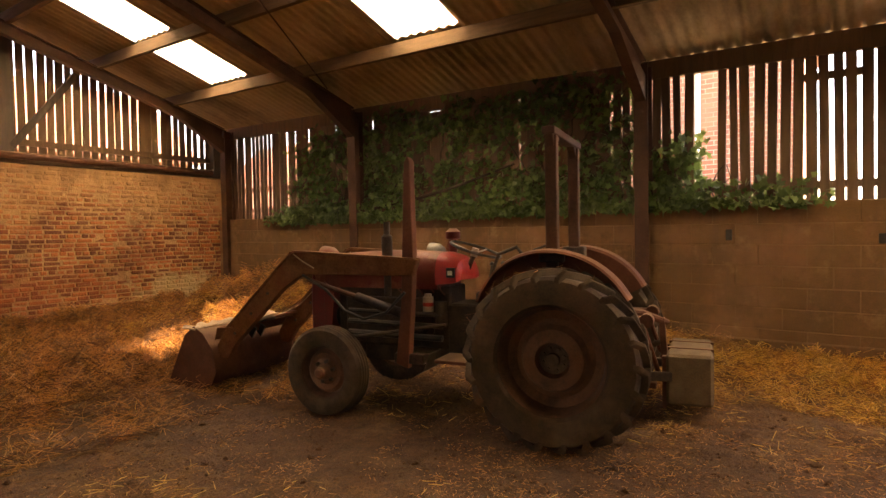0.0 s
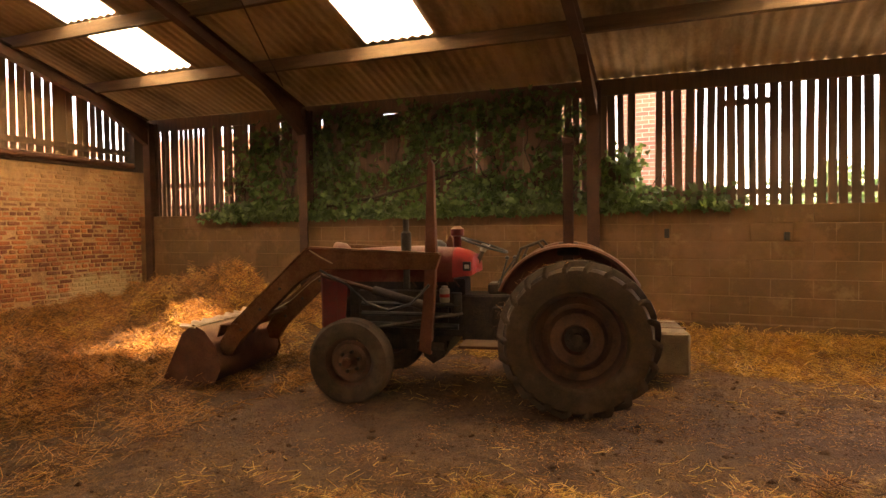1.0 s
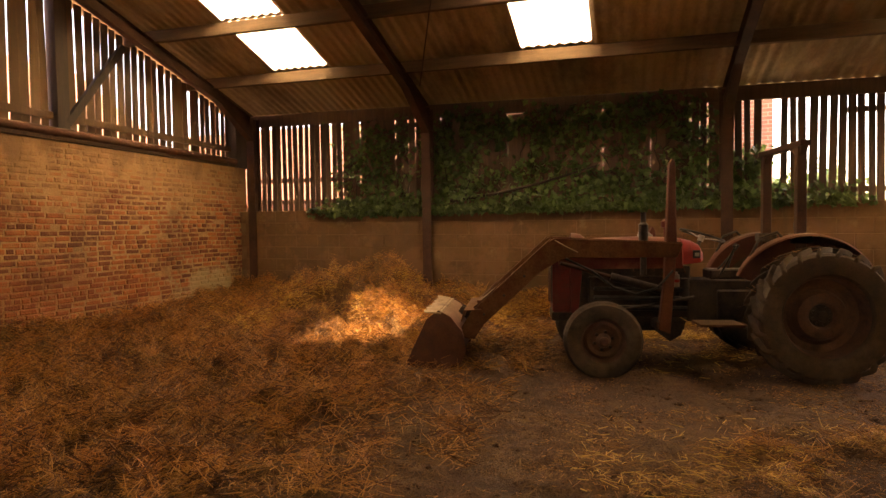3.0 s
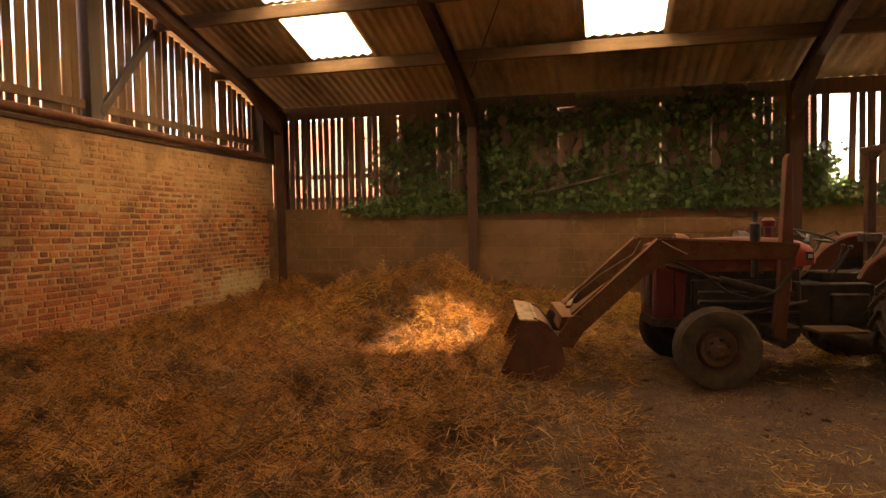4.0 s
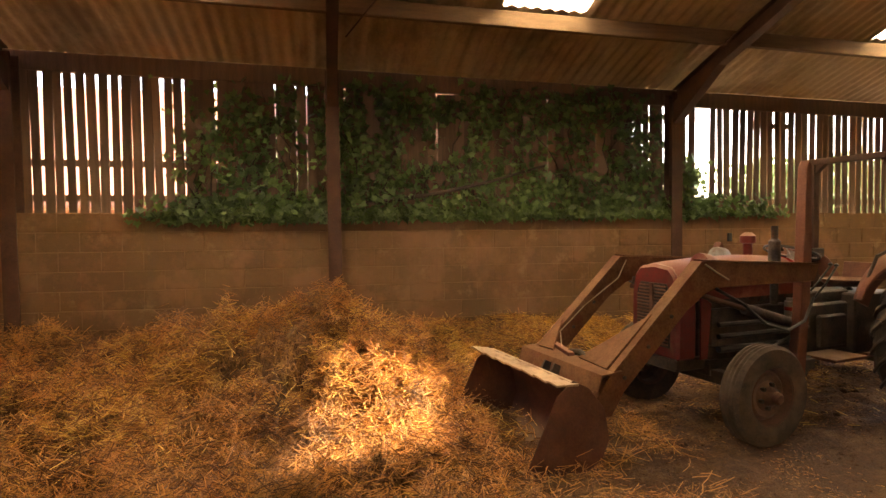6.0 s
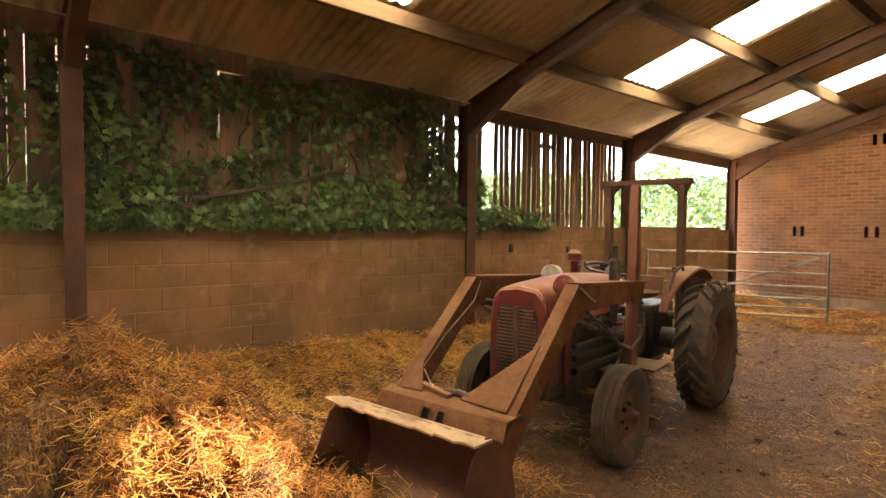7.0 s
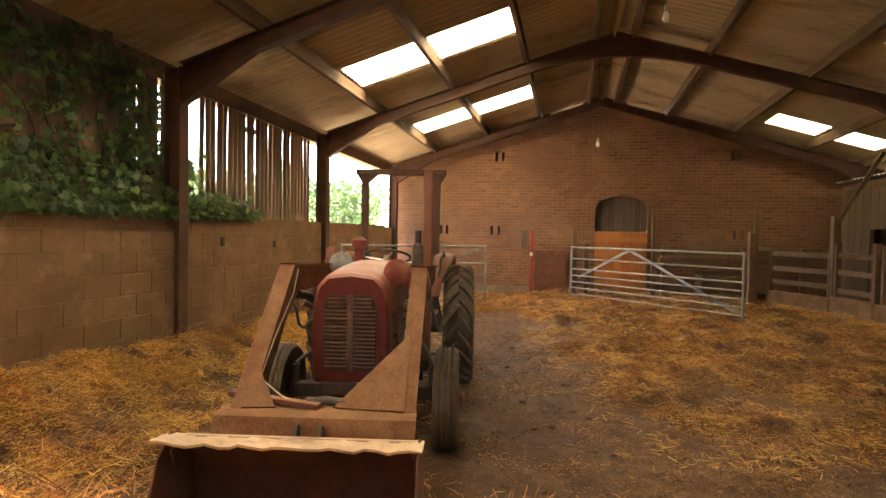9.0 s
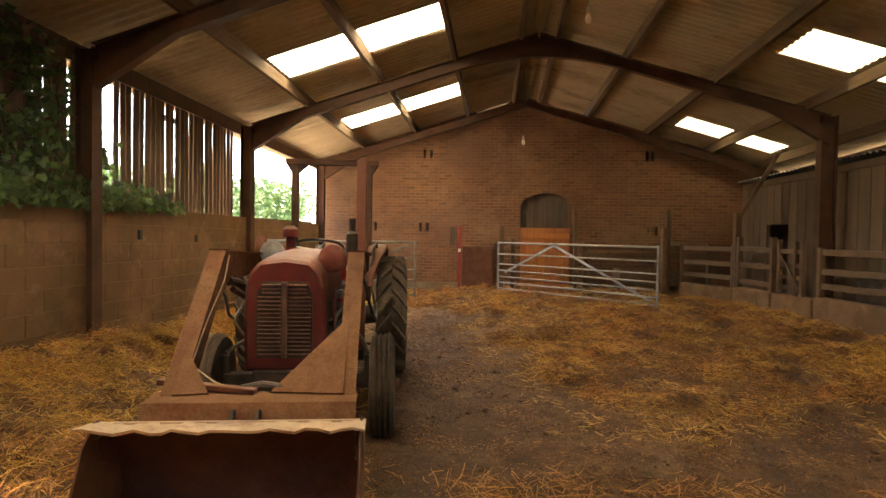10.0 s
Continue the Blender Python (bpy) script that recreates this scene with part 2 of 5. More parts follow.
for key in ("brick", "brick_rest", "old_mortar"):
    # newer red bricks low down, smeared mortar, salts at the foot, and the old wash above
    patches(MAT[key], (0.30, 0.08, 0.028), 2.2, 0.12, 0.36, (2.8, 0.65), (2.6, 0.5), 0.5)
    patches(MAT[key], (0.12, 0.045, 0.025), 1.3, 0.50, 0.64, most=0.5)
    patches(MAT[key], (0.36, 0.195, 0.09), 13.0, 0.55, 0.66, most=0.5)
    patches(MAT[key], (0.40, 0.22, 0.10), 3.4, 0.56, 0.66, most=0.6)
    patches(MAT[key], (0.48, 0.36, 0.19), 2.6, 0.16, 0.30, (6.5, 0.5), (0.9, 0.4), 0.8)
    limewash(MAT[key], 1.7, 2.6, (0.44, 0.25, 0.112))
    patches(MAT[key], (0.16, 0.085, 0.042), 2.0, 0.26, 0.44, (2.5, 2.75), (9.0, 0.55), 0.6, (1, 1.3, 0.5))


def brick_pattern(name, c1, c2, mortar, stain, axes):
    """Far brickwork: courses of 75 mm with relief; axes picks the horizontal coordinate."""
    m = bpy.data.materials.new(name)
    m.use_nodes = True
    n, l = m.node_tree.nodes, m.node_tree.links
    b = n["Principled BSDF"]
    b.inputs["Roughness"].default_value = 0.92
    geo = n.new("ShaderNodeNewGeometry")
    sp = n.new("ShaderNodeSeparateXYZ")
    cb = n.new("ShaderNodeCombineXYZ")
    l.new(geo.outputs["Position"], sp.inputs[0])
    l.new(sp.outputs[axes], cb.inputs["X"])
    l.new(sp.outputs["Z"], cb.inputs["Y"])
    wob = n.new("ShaderNodeTexNoise")
    wob.inputs["Scale"].default_value = 1.5
    wv = n.new("ShaderNodeVectorMath")
    wv.operation = "MULTIPLY_ADD"
    wv.inputs[1].default_value = (0.03, 0.03, 0)
    l.new(geo.outputs["Position"], wob.inputs["Vector"])
    l.new(wob.outputs["Color"], wv.inputs[0])
    l.new(cb.outputs[0], wv.inputs[2])
    br = n.new("ShaderNodeTexBrick")
    br.inputs["Color1"].default_value, br.inputs["Color2"].default_value = (*c1, 1), (*c2, 1)
    br.inputs["Mortar"].default_value = (*mortar, 1)
    br.inputs["Scale"].default_value = 1.0
    br.inputs["Brick Width"].default_value, br.inputs["Row Height"].default_value = 0.235, 0.078
    br.inputs["Mortar Size"].default_value = 0.007
    l.new(wv.outputs[0], br.inputs["Vector"])
    ns = n.new("ShaderNodeTexNoise")
    ns.inputs["Scale"].default_value, ns.inputs["Detail"].default_value = 0.9, 9
    ns.inputs["Roughness"].default_value = 0.7
    l.new(geo.outputs["Position"], ns.inputs["Vector"])
    rr = n.new("ShaderNodeMapRange")
    rr.inputs["From Min"].default_value, rr.inputs["From Max"].default_value = 0.45, 0.7
    l.new(ns.outputs["Fac"], rr.inputs["Value"])
    mx = n.new("ShaderNodeMix")
    mx.data_type = "RGBA"
    mx.inputs["B"].default_value = (*stain, 1)
    l.new(rr.outputs[0], mx.inputs["Factor"])
    l.new(br.outputs["Color"], mx.inputs["A"])
    l.new(mx.outputs["Result"], b.inputs["Base Color"])
    bp = n.new("ShaderNodeBump")
    bp.invert = True
    bp.inputs["Strength"].default_value, bp.inputs["Distance"].default_value = 0.6, 0.012
    l.new(br.outputs["Fac"], bp.inputs["Height"])
    l.new(bp.outputs[0], b.inputs["Normal"])
    return m


MAT["gable_brick"] = brick_pattern("gable_brickwork", (0.195, 0.090, 0.041), (0.115, 0.049, 0.024), (0.21, 0.135, 0.074), (0.15, 0.08, 0.045), "Y")
MAT["house_brick"] = brick_pattern("house_brickwork", (0.30, 0.125, 0.07), (0.21, 0.08, 0.05), (0.36, 0.28, 0.2), (0.28, 0.14, 0.085), "X")
MAT["shed_brick"] = brick_pattern("shed_brickwork", (0.46, 0.22, 0.11), (0.36, 0.16, 0.09), (0.5, 0.42, 0.33), (0.44, 0.26, 0.14), "Y")


def sheet_translucent(name, colour, clear=0.0):
    m = bpy.data.materials.new(name)
    m.use_nodes = True
    n, l = m.node_tree.nodes, m.node_tree.links
    n.remove(n["Principled BSDF"])
    tr = n.new("ShaderNodeBsdfTranslucent")
    tr.inputs["Color"].default_value = (*colour, 1)
    df = n.new("ShaderNodeBsdfDiffuse")
    df.inputs["Color"].default_value = (0.7, 0.68, 0.6, 1)
    mx = n.new("ShaderNodeMixShader")
    mx.inputs["Fac"].default_value = 0.05
    l.new(tr.outputs[0], mx.inputs[1])
    l.new(df.outputs[0], mx.inputs[2])
    out = mx.outputs[0]
    if clear:
        tp = n.new("ShaderNodeBsdfTransparent")
        m2 = n.new("ShaderNodeMixShader")
        m2.inputs["Fac"].default_value = clear
        l.new(out, m2.inputs[1])
        l.new(tp.outputs[0], m2.inputs[2])
        out = m2.outputs[0]
    l.new(out, n["Material Output"].inputs["Surface"])
    return m


MAT["skylight"] = sheet_translucent("translucent_roof_sheet", (0.93, 0.90, 0.78))
for key in ("block", "mortar"):
    # damp runs down the wall, and old slurry smeared over the joints
    patches(MAT[key], (0.22, 0.115, 0.055), 1.6, 0.50, 0.60)
    patches(MAT[key], (0.13, 0.078, 0.042), 2.4, 0.54, 0.70, most=0.7, stretch=(1.6, 1, 0.28))
    patches(MAT[key], (0.30, 0.19, 0.10), 3.5, 0.57, 0.70, most=0.6)
patches(MAT["gable_brick"], (0.24, 0.14, 0.075), 1.1, 0.5, 0.66, most=0.55)
patches(MAT["gable_brick"], (0.11, 0.05, 0.03), 0.7, 0.5, 0.62, most=0.6)
MAT["clear_skylight"] = sheet_translucent("clear_roof_sheet", (0.93, 0.90, 0.78), 0.62)
# grime, plus the dimness of a sunless slope put into the sheet colour
MAT["dirty_dim_skylight"] = sheet_translucent("dirty_dim_roof_sheet", (0.46, 0.44, 0.36))


def floor_material():
    """Trodden dung and earth, with litter straw where the mask says so."""
    m = material("barn_floor", (0.045, 0.020, 0.011), (0.13, 0.060, 0.029), 5.0, 0.9, 0, 1.0, 38, third=(0.15, 0.083, 0.043))
    n, l = m.node_tree.nodes, m.node_tree.links
    b = n["Principled BSDF"]
    old = b.inputs["Base Color"].links[0].from_socket
    at = n.new("ShaderNodeAttribute")
    at.attribute_name = "litter"
    geo = n.new("ShaderNodeNewGeometry")
    # chopped stalks: stretched noise turned several ways, the brightest of them on top
    best = None
    for k, deg in enumerate((12, 48, 81, 117, 158)):
        turn = n.new("ShaderNodeMapping")
        turn.inputs["Rotation"].default_value = (0, 0, radians(deg))
        turn.inputs["Location"].default_value = (k * 3.7, k * 1.9, 0)
        sq = n.new("ShaderNodeVectorMath")
        sq.operation = "MULTIPLY"
        sq.inputs[1].default_value = (13, 105, 20)
        l.new(geo.outputs["Position"], turn.inputs["Vector"])
        l.new(turn.outputs[0], sq.inputs[0])
        nz = n.new("ShaderNodeTexNoise")
        nz.inputs["Scale"].default_value, nz.inputs["Detail"].default_value = 1.0, 2
        nz.inputs["Distortion"].default_value = 0.7
        l.new(sq.outputs[0], nz.inputs["Vector"])
        rr = n.new("ShaderNodeMapRange")
        rr.inputs["From Min"].default_value, rr.inputs["From Max"].default_value = 0.50, 0.74
        l.new(nz.outputs["Fac"], rr.inputs["Value"])
        if best is None:
            best = rr.outputs[0]
        else:
            mxm = n.new("ShaderNodeMath")
            mxm.operation = "MAXIMUM"
            l.new(best, mxm.inputs[0])
            l.new(rr.outputs[0], mxm.inputs[1])
            best = mxm.outputs[0]
    r = n.new("ShaderNodeMapRange")
    l.new(best, r.inputs["Value"])
    st = r
    cm = n.new("ShaderNodeMix")
    cm.data_type = "RGBA"
    # A, between the stalks, is kept dark to paint the shade of gaps
    cm.inputs["A"].default_value, cm.inputs["B"].default_value = (0.085, 0.036, 0.014, 1), (0.52, 0.275, 0.09, 1)
    l.new(r.outputs[0], cm.inputs["Factor"])
    mx = n.new("ShaderNodeMix")
    mx.data_type = "RGBA"
    pt = n.new("ShaderNodeTexNoise")
    pt.inputs["Scale"].default_value, pt.inputs["Detail"].default_value = 4.5, 7
    pt.inputs["Roughness"].default_value = 0.7
    l.new(geo.outputs["Position"], pt.inputs["Vector"])
    pr = n.new("ShaderNodeMapRange")
    pr.inputs["From Min"].default_value, pr.inputs["From Max"].default_value = 0.36, 0.56
    pr.inputs["To Min"].default_value = 0.35
    l.new(pt.outputs["Fac"], pr.inputs["Value"])
    bits = n.new("ShaderNodeMath")
    bits.inputs[1].default_value = 0.22
    bits.use_clamp = True
    l.new(at.outputs["Fac"], bits.inputs[0])
    pm = n.new("ShaderNodeMath")
    pm.operation = "MULTIPLY"
    l.new(bits.outputs[0], pm.inputs[0])
    l.new(pr.outputs[0], pm.inputs[1])
    l.new(pm.outputs[0], mx.inputs["Factor"])
    l.new(old, mx.inputs["A"])
    l.new(cm.outputs["Result"], mx.inputs["B"])
    l.new(mx.outputs["Result"], b.inputs["Base Color"])
    bp = n.new("ShaderNodeBump")
    bp.inputs["Strength"].default_value, bp.inputs["Distance"].default_value = 0.8, 0.03
    l.new(st.outputs[0], bp.inputs["Height"])
    l.new(b.inputs["Normal"].links[0].from_socket, bp.inputs["Normal"])
    l.new(bp.outputs[0], b.inputs["Normal"])
    return m


MAT["floor"] = floor_material()
MAT["ground"] = material("yard_and_grass", (0.30, 0.27, 0.22), (0.36, 0.33, 0.27), 0.4, 0.95, 0, 0.2, 20, third=(0.13, 0.17, 0.06))

# ---- mesh helpers ----


class Shape:
    """A mesh in the making: vertices and faces, put together from simple solids."""

    def __init__(self):
        self.v, self.f = [], []

    def add(self, v, f):
        k = len(self.v)
        self.v += [tuple(p) for p in v]
        self.f += [tuple(i + k for i in q) for q in f]
        return self

    def box(self, x0, x1, y0, y1, z0, z1, m=None):
        v = [Vector(p) for p in ((x0, y0, z0), (x1, y0, z0), (x1, y1, z0), (x0, y1, z0), (x0, y0, z1), (x1, y0, z1), (x1, y1, z1), (x0, y1, z1))]
        if m:
            v = [m @ p for p in v]
        return self.add(v, [(0, 3, 2, 1), (4, 5, 6, 7), (0, 1, 5, 4), (1, 2, 6, 5), (2, 3, 7, 6), (3, 0, 4, 7)])

    def beam(self, p, q, w, h, up=(0, 0, 1)):
        """A straight bar from p to q, w wide and h high."""
        p, q = Vector(p), Vector(q)
        d = (q - p).normalized()
        s = d.cross(Vector(up)).normalized()
        u = s.cross(d)
        v = [e + s * a * w / 2 + u * b * h / 2 for e in (p, q) for a, b in ((-1, -1), (1, -1), (1, 1), (-1, 1))]
        return self.add(v, [(0, 1, 2, 3), (7, 6, 5, 4), (0, 4, 5, 1), (1, 5, 6, 2), (2, 6, 7, 3), (3, 7, 4, 0)])

    def plate(self, poly, lo, hi, axis="y"):
        """A polygon extruded along an axis; its points give the other two coordinates."""
        put = {"y": lambda a, b, c: (a, c, b), "x": lambda a, b, c: (c, a, b), "z": lambda a, b, c: (a, b, c)}[axis]
        n = len(poly)
        v = [put(a, b, lo) for a, b in poly] + [put(a, b, hi) for a, b in poly]
        return self.add(v, [tuple(range(n)), tuple(range(2 * n - 1, n - 1, -1))] + [(i, i + n, (i + 1) % n + n, (i + 1) % n) for i in range(n)])

    def tube(self, pts, r, n=10):
        """A round bar along points; r is one radius or one for each point."""
        pts = [Vector(p) for p in pts]
        rs = r if isinstance(r, (list, tuple)) else [r] * len(pts)
        rings, side = [], None
        for i, p in enumerate(pts):
            d = (pts[min(i + 1, len(pts) - 1)] - pts[max(i - 1, 0)]).normalized()
            if side is None:
                side = d.cross(Vector((0, 0, 1)) if abs(d.z) < 0.9 else Vector((1, 0, 0)))
            side = (side - d * side.dot(d)).normalized()
            u = d.cross(side)
            rings.append([p + (side * math.cos(a) + u * math.sin(a)) * rs[i] for a in (2 * math.pi * k / n for k in range(n))])
        v = [q for ring in rings for q in ring]
        f = [(i * n + k, i * n + (k + 1) % n, (i + 1) * n + (k + 1) % n, (i + 1) * n + k) for i in range(len(pts) - 1) for k in range(n)]
        f += [tuple(range(n - 1, -1, -1)), tuple(range((len(pts) - 1) * n, len(pts) * n))]
        return self.add(v, f)

    def lathe(self, profile, n=32, centre=(0, 0, 0), axis="y", closed=False):
        """Turns (radius, along) points round an axis."""
        c = Vector(centre)
        put = {"y": lambda r, a, h: (r * math.cos(a), h, r * math.sin(a)), "z": lambda r, a, h: (r * math.cos(a), r * math.sin(a), h), "x": lambda r, a, h: (h, r * math.cos(a), r * math.sin(a))}[axis]
        m = len(profile)
        v = [c + Vector(put(r, 2 * math.pi * k / n, h)) for k in range(n) for r, h in profile]
        last = m if closed else m - 1
        f = [(k * m + i, k * m + (i + 1) % m, ((k + 1) % n) * m + (i + 1) % m, ((k + 1) % n) * m + i) for k in range(n) for i in range(last)]
        return self.add(v, f)

    def mesh(self, name, mat, bevel=0.0, smooth=35):
        me = bpy.data.meshes.new(name)
        bm = bmesh.new()
        vs = [bm.verts.new(p) for p in self.v]
        for q in self.f:
            try:
                bm.faces.new([vs[i] for i in q])
            except ValueError:
                pass
        bmesh.ops.recalc_face_normals(bm, faces=bm.faces)
        if bevel:
            edges = [e for e in bm.edges if len(e.link_faces) == 2 and e.calc_face_angle(0) > 0.6]
            bmesh.ops.bevel(bm, geom=edges, offset=bevel, segments=1, affect="EDGES", clamp_overlap=True)
        bm.to_mesh(me)
        bm.free()
        me.materials.append(mat)
        if smooth:
            me.polygons.foreach_set("use_smooth", [True] * len(me.polygons))
            me.set_sharp_from_angle(angle=radians(smooth))
        return me


def part(name, shape, mat, parent, label="", bevel=0.0, smooth=35, at=None):
    ob = new(name, shape if isinstance(shape, bpy.types.Mesh) else shape.mesh(name, MAT[mat], bevel, smooth))
    ob.parent = parent
    if at is not None:
        ob.matrix_basis = at
    return tagged(ob, label) if label else ob


def thing(name, label, category, m=None, group="", kind=""):
    ob = new(name)
    ob.empty_display_size = 0.1
    if m is not None:
        ob.matrix_basis = m
    return tagged(ob, label, category, group, kind)


def solid(name, shape, mat, label, category, bevel=0.0, group="", kind="", smooth=35):
    return tagged(new(name, shape.mesh(name, MAT[mat], bevel, smooth)), label, category, group, kind)


def raw(name, v, f, mat):
    """A mesh straight from arrays of vertices and equal-sided faces."""
    me = bpy.data.meshes.new(name)
    me.vertices.add(len(v))
    me.vertices.foreach_set("co", np.asarray(v, np.float32).ravel())
    k = f.shape[1]
    me.loops.add(f.size)
    me.loops.foreach_set("vertex_index", f.astype(np.int32).ravel())
    me.polygons.add(len(f))
    me.polygons.foreach_set("loop_start", np.arange(0, f.size, k, dtype=np.int32))
    me.update(calc_edges=True)
    me.validate()
    me.materials.append(mat)
    return me

# ---- the barn's measures ----
XW, XE, YN, YS, RIDGE = -9.41, 7.74, 7.365, -3.75, 2.3
PITCH = 0.30


def sheet_z(x, y):
    """Height of the roof sheeting, whose eaves sink a little towards the east."""
    top = 3.72 - 0.021 * (x + 9.4) + PITCH * (7.65 - RIDGE)
    return top - PITCH * abs(y - RIDGE)


def sill_z(x):
    """Top of the north block wall, which falls slightly to the east."""
    return 1.79 - 0.0085 * (x + 0.9)


def step(a, b, x):
    t = min(1.0, max(0.0, (x - a) / (b - a)))
    return t * t * (3 - 2 * t)


def pits(x, y):
    """Dark hollows torn in the bedding."""
    return noise.noise(Vector((x * 1.5, y * 1.5, 31))) + 0.5 * noise.noise(Vector((x * 3.7, y * 3.7, 17)))


def litter(x, y):
    """How thickly straw covers the floor, 0 to 1."""
    west = step(-3.9, -5.0, x)
    north = step(6.2, 6.9, y) * 0.9
    edge = 2.85 + 0.25 * x - y + 0.5 * noise.noise(Vector((x * 1.2, y * 1.2, 51)))
    east = (0.42 + 0.53 * step(-2.5, 0.3, x)) * step(-0.25, 0.55, max(edge, (x - 3.6) * 0.6))
    n = noise.noise(Vector((x * 0.8, y * 0.8, 3.1))) * 0.35 + noise.noise(Vector((x * 2.6, y * 2.6, 7.7))) * 0.25
    lane = step(0.9, 0.2, abs(y - 3.7 - 0.2 * x)) * step(-4.2, -3.2, x) * step(3.6, 2.4, x) * 0.3
    hole = step(0.26, 0.42, pits(x, y)) * 0.97
    return min(1.0, max(0.0, (1 - hole) * max(west, north, east, 0.28) * (1 + n) - lane + 0.2 * n))


def floor_z(x, y):
    west = step(-3.9, -5.4, x)
    z = 0.012 * noise.noise(Vector((x * 2.2, y * 2.2, 0)))
    lump = noise.noise(Vector((x * 1.7, y * 1.7, 5))) + 0.6 * noise.noise(Vector((x * 4.3, y * 4.3, 9))) + 0.35 * noise.noise(Vector((x * 9, y * 9, 2)))
    fluff = noise.noise(Vector((x * 7.5, y * 7.5, 21))) + 0.7 * noise.noise(Vector((x * 15, y * 15, 4)))
    z += west * (0.11 + 0.19 * lump + 0.07 * fluff)
    z -= west * 0.17 * step(0.12, 0.42, pits(x, y))
    z += 0.16 * step(-8.0, -9.4, x)
    z += 0.68 * math.exp(-(((x + 6.15) / 1.3) ** 2 + ((y - 5.85) / 0.7) ** 2) / 1.6) * (1 + 0.25 * lump)
    z += 0.22 * math.exp(-(((x + 5.35) / 0.6) ** 2 + ((y - 4.6) / 0.75) ** 2) / 1.4) * (1 + 0.3 * lump)
    z += 0.20 * math.exp(-(((x + 3.3) / 0.8) ** 2 + ((y - 6.75) / 0.35) ** 2) / 1.4)
    z += (0.26 - 0.14 * step(-1.5, 1.0, x)) * step(6.35, 7.3, y) * (1 + 0.2 * lump)
    z += 0.19 * step(-1.0, 3.2, x) * step(5.4, 2.4, y)
    e = litter(x, y)
    z += 0.06 * e * (1 + lump + 0.9 * fluff) * (1 - west)
    return max(z, -0.02)


# ---- ground and floor ----
ground = Shape().plate([(-900, -900), (900, -900), (900, 900), (-900, 900)], -0.5, -0.06, "z")
solid("ground", ground, "ground", "pale farmyard ground with worn grass reaching the horizon", "ground", kind="structure", smooth=0)

nx, ny = 420, 272
gx, gy = np.linspace(XW - 0.1, XE + 0.1, nx), np.linspace(YS - 0.1, YN + 0.1, ny)
fv = np.array([(x, y, floor_z(x, y)) for y in gy for x in gx])
idx = np.arange(nx * ny).reshape(ny, nx)
ff = np.stack([idx[:-1, :-1], idx[:-1, 1:], idx[1:, 1:], idx[1:, :-1]], -1).reshape(-1, 4)
floor_me = raw("floor", fv, ff, MAT["floor"])
floor_me.polygons.foreach_set("use_smooth", [True] * len(ff))
at = floor_me.attributes.new("litter", "FLOAT", "POINT")
at.data.foreach_set("value", [litter(x, y) for y in gy for x in gx])
tagged(new("floor", floor_me), "trodden earth barn floor strewn with straw", "floor", kind="structure")

# ---- roof: corrugated sheets with openings for the skylights ----
LIGHTS_N = [(-7.81, -6.82), (-3.72, -2.74), (1.12, 2.08), (4.95, 5.90)]
ROWS_N = [(5.0, 6.21), (3.76, 4.94)]
# the two western columns are unseen, added to brighten the inside and west wall
LIGHTS_S = [(-7.4, -6.5), (-3.0, -2.05), (0.93, 1.82), (5.74, 6.56)]
ROWS_S = [(-1.91, -0.96), (-3.0, -2.05)]


def corrugated(x0, x1, y0, y1, holes=(), rise=0.014, wave=0.146, z_of=sheet_z, thick=0.008):
    xs = set(np.round(np.arange(x0, x1 + 1e-6, wave / 6), 4)) | {x1}
    ys = {y0, y1} | set(np.round(np.arange(y0, y1, 0.6), 3))
    for a, b, c, d in holes:
        xs |= {a, b}
        ys |= {c, d}
    xs, ys = sorted(xs), sorted(ys)
    up = [(x, y, z_of(x, y) + rise * math.sin(2 * math.pi * x / wave)) for y in ys for x in xs]
    n = len(xs)
    cells = []
    for j in range(len(ys) - 1):
        for i in range(n - 1):
            mx, my = (xs[i] + xs[i + 1]) / 2, (ys[j] + ys[j + 1]) / 2
            if not any(a < mx < b and c < my < d for a, b, c, d in holes):
                cells.append((j * n + i, j * n + i + 1, (j + 1) * n + i + 1, (j + 1) * n + i))
    v = np.array(up + [(x, y, z + thick) for x, y, z in up])
    f = np.array(cells)
    return v, np.concatenate([f[:, ::-1], f + len(up)])


panes_n = [(a, b, c, d) for a, b in LIGHTS_N for c, d in ROWS_N]
holes_n = panes_n
holes_s = [(a, b, c, d) for a, b in LIGHTS_S for c, d in ROWS_S]
for nm, y0, y1, holes in (("ceiling_north_slope", RIDGE, 8.05, holes_n), ("ceiling_south_slope", -4.35, RIDGE, holes_s)):
    v, f = corrugated(XW - 0.5, XE + 0.35, y0, y1, holes)
    me = raw(nm, v, f, MAT["cement"])
    me.polygons.foreach_set("use_smooth", [True] * len(me.polygons))
    tagged(new(nm, me), "stained corrugated fibre-cement roof sheeting", "ceiling", kind="structure")
ridge = Shape().tube([(XW - 0.5, RIDGE, sheet_z(XW - 0.5, RIDGE) + 0.02), (XE + 0.2, RIDGE, sheet_z(XE + 0.2, RIDGE) + 0.02)], 0.11, 8)
solid("ridge_capping", ridge, "cement", "rounded fibre-cement ridge capping", "roof ridge", kind="structure")
lights = panes_n + holes_s
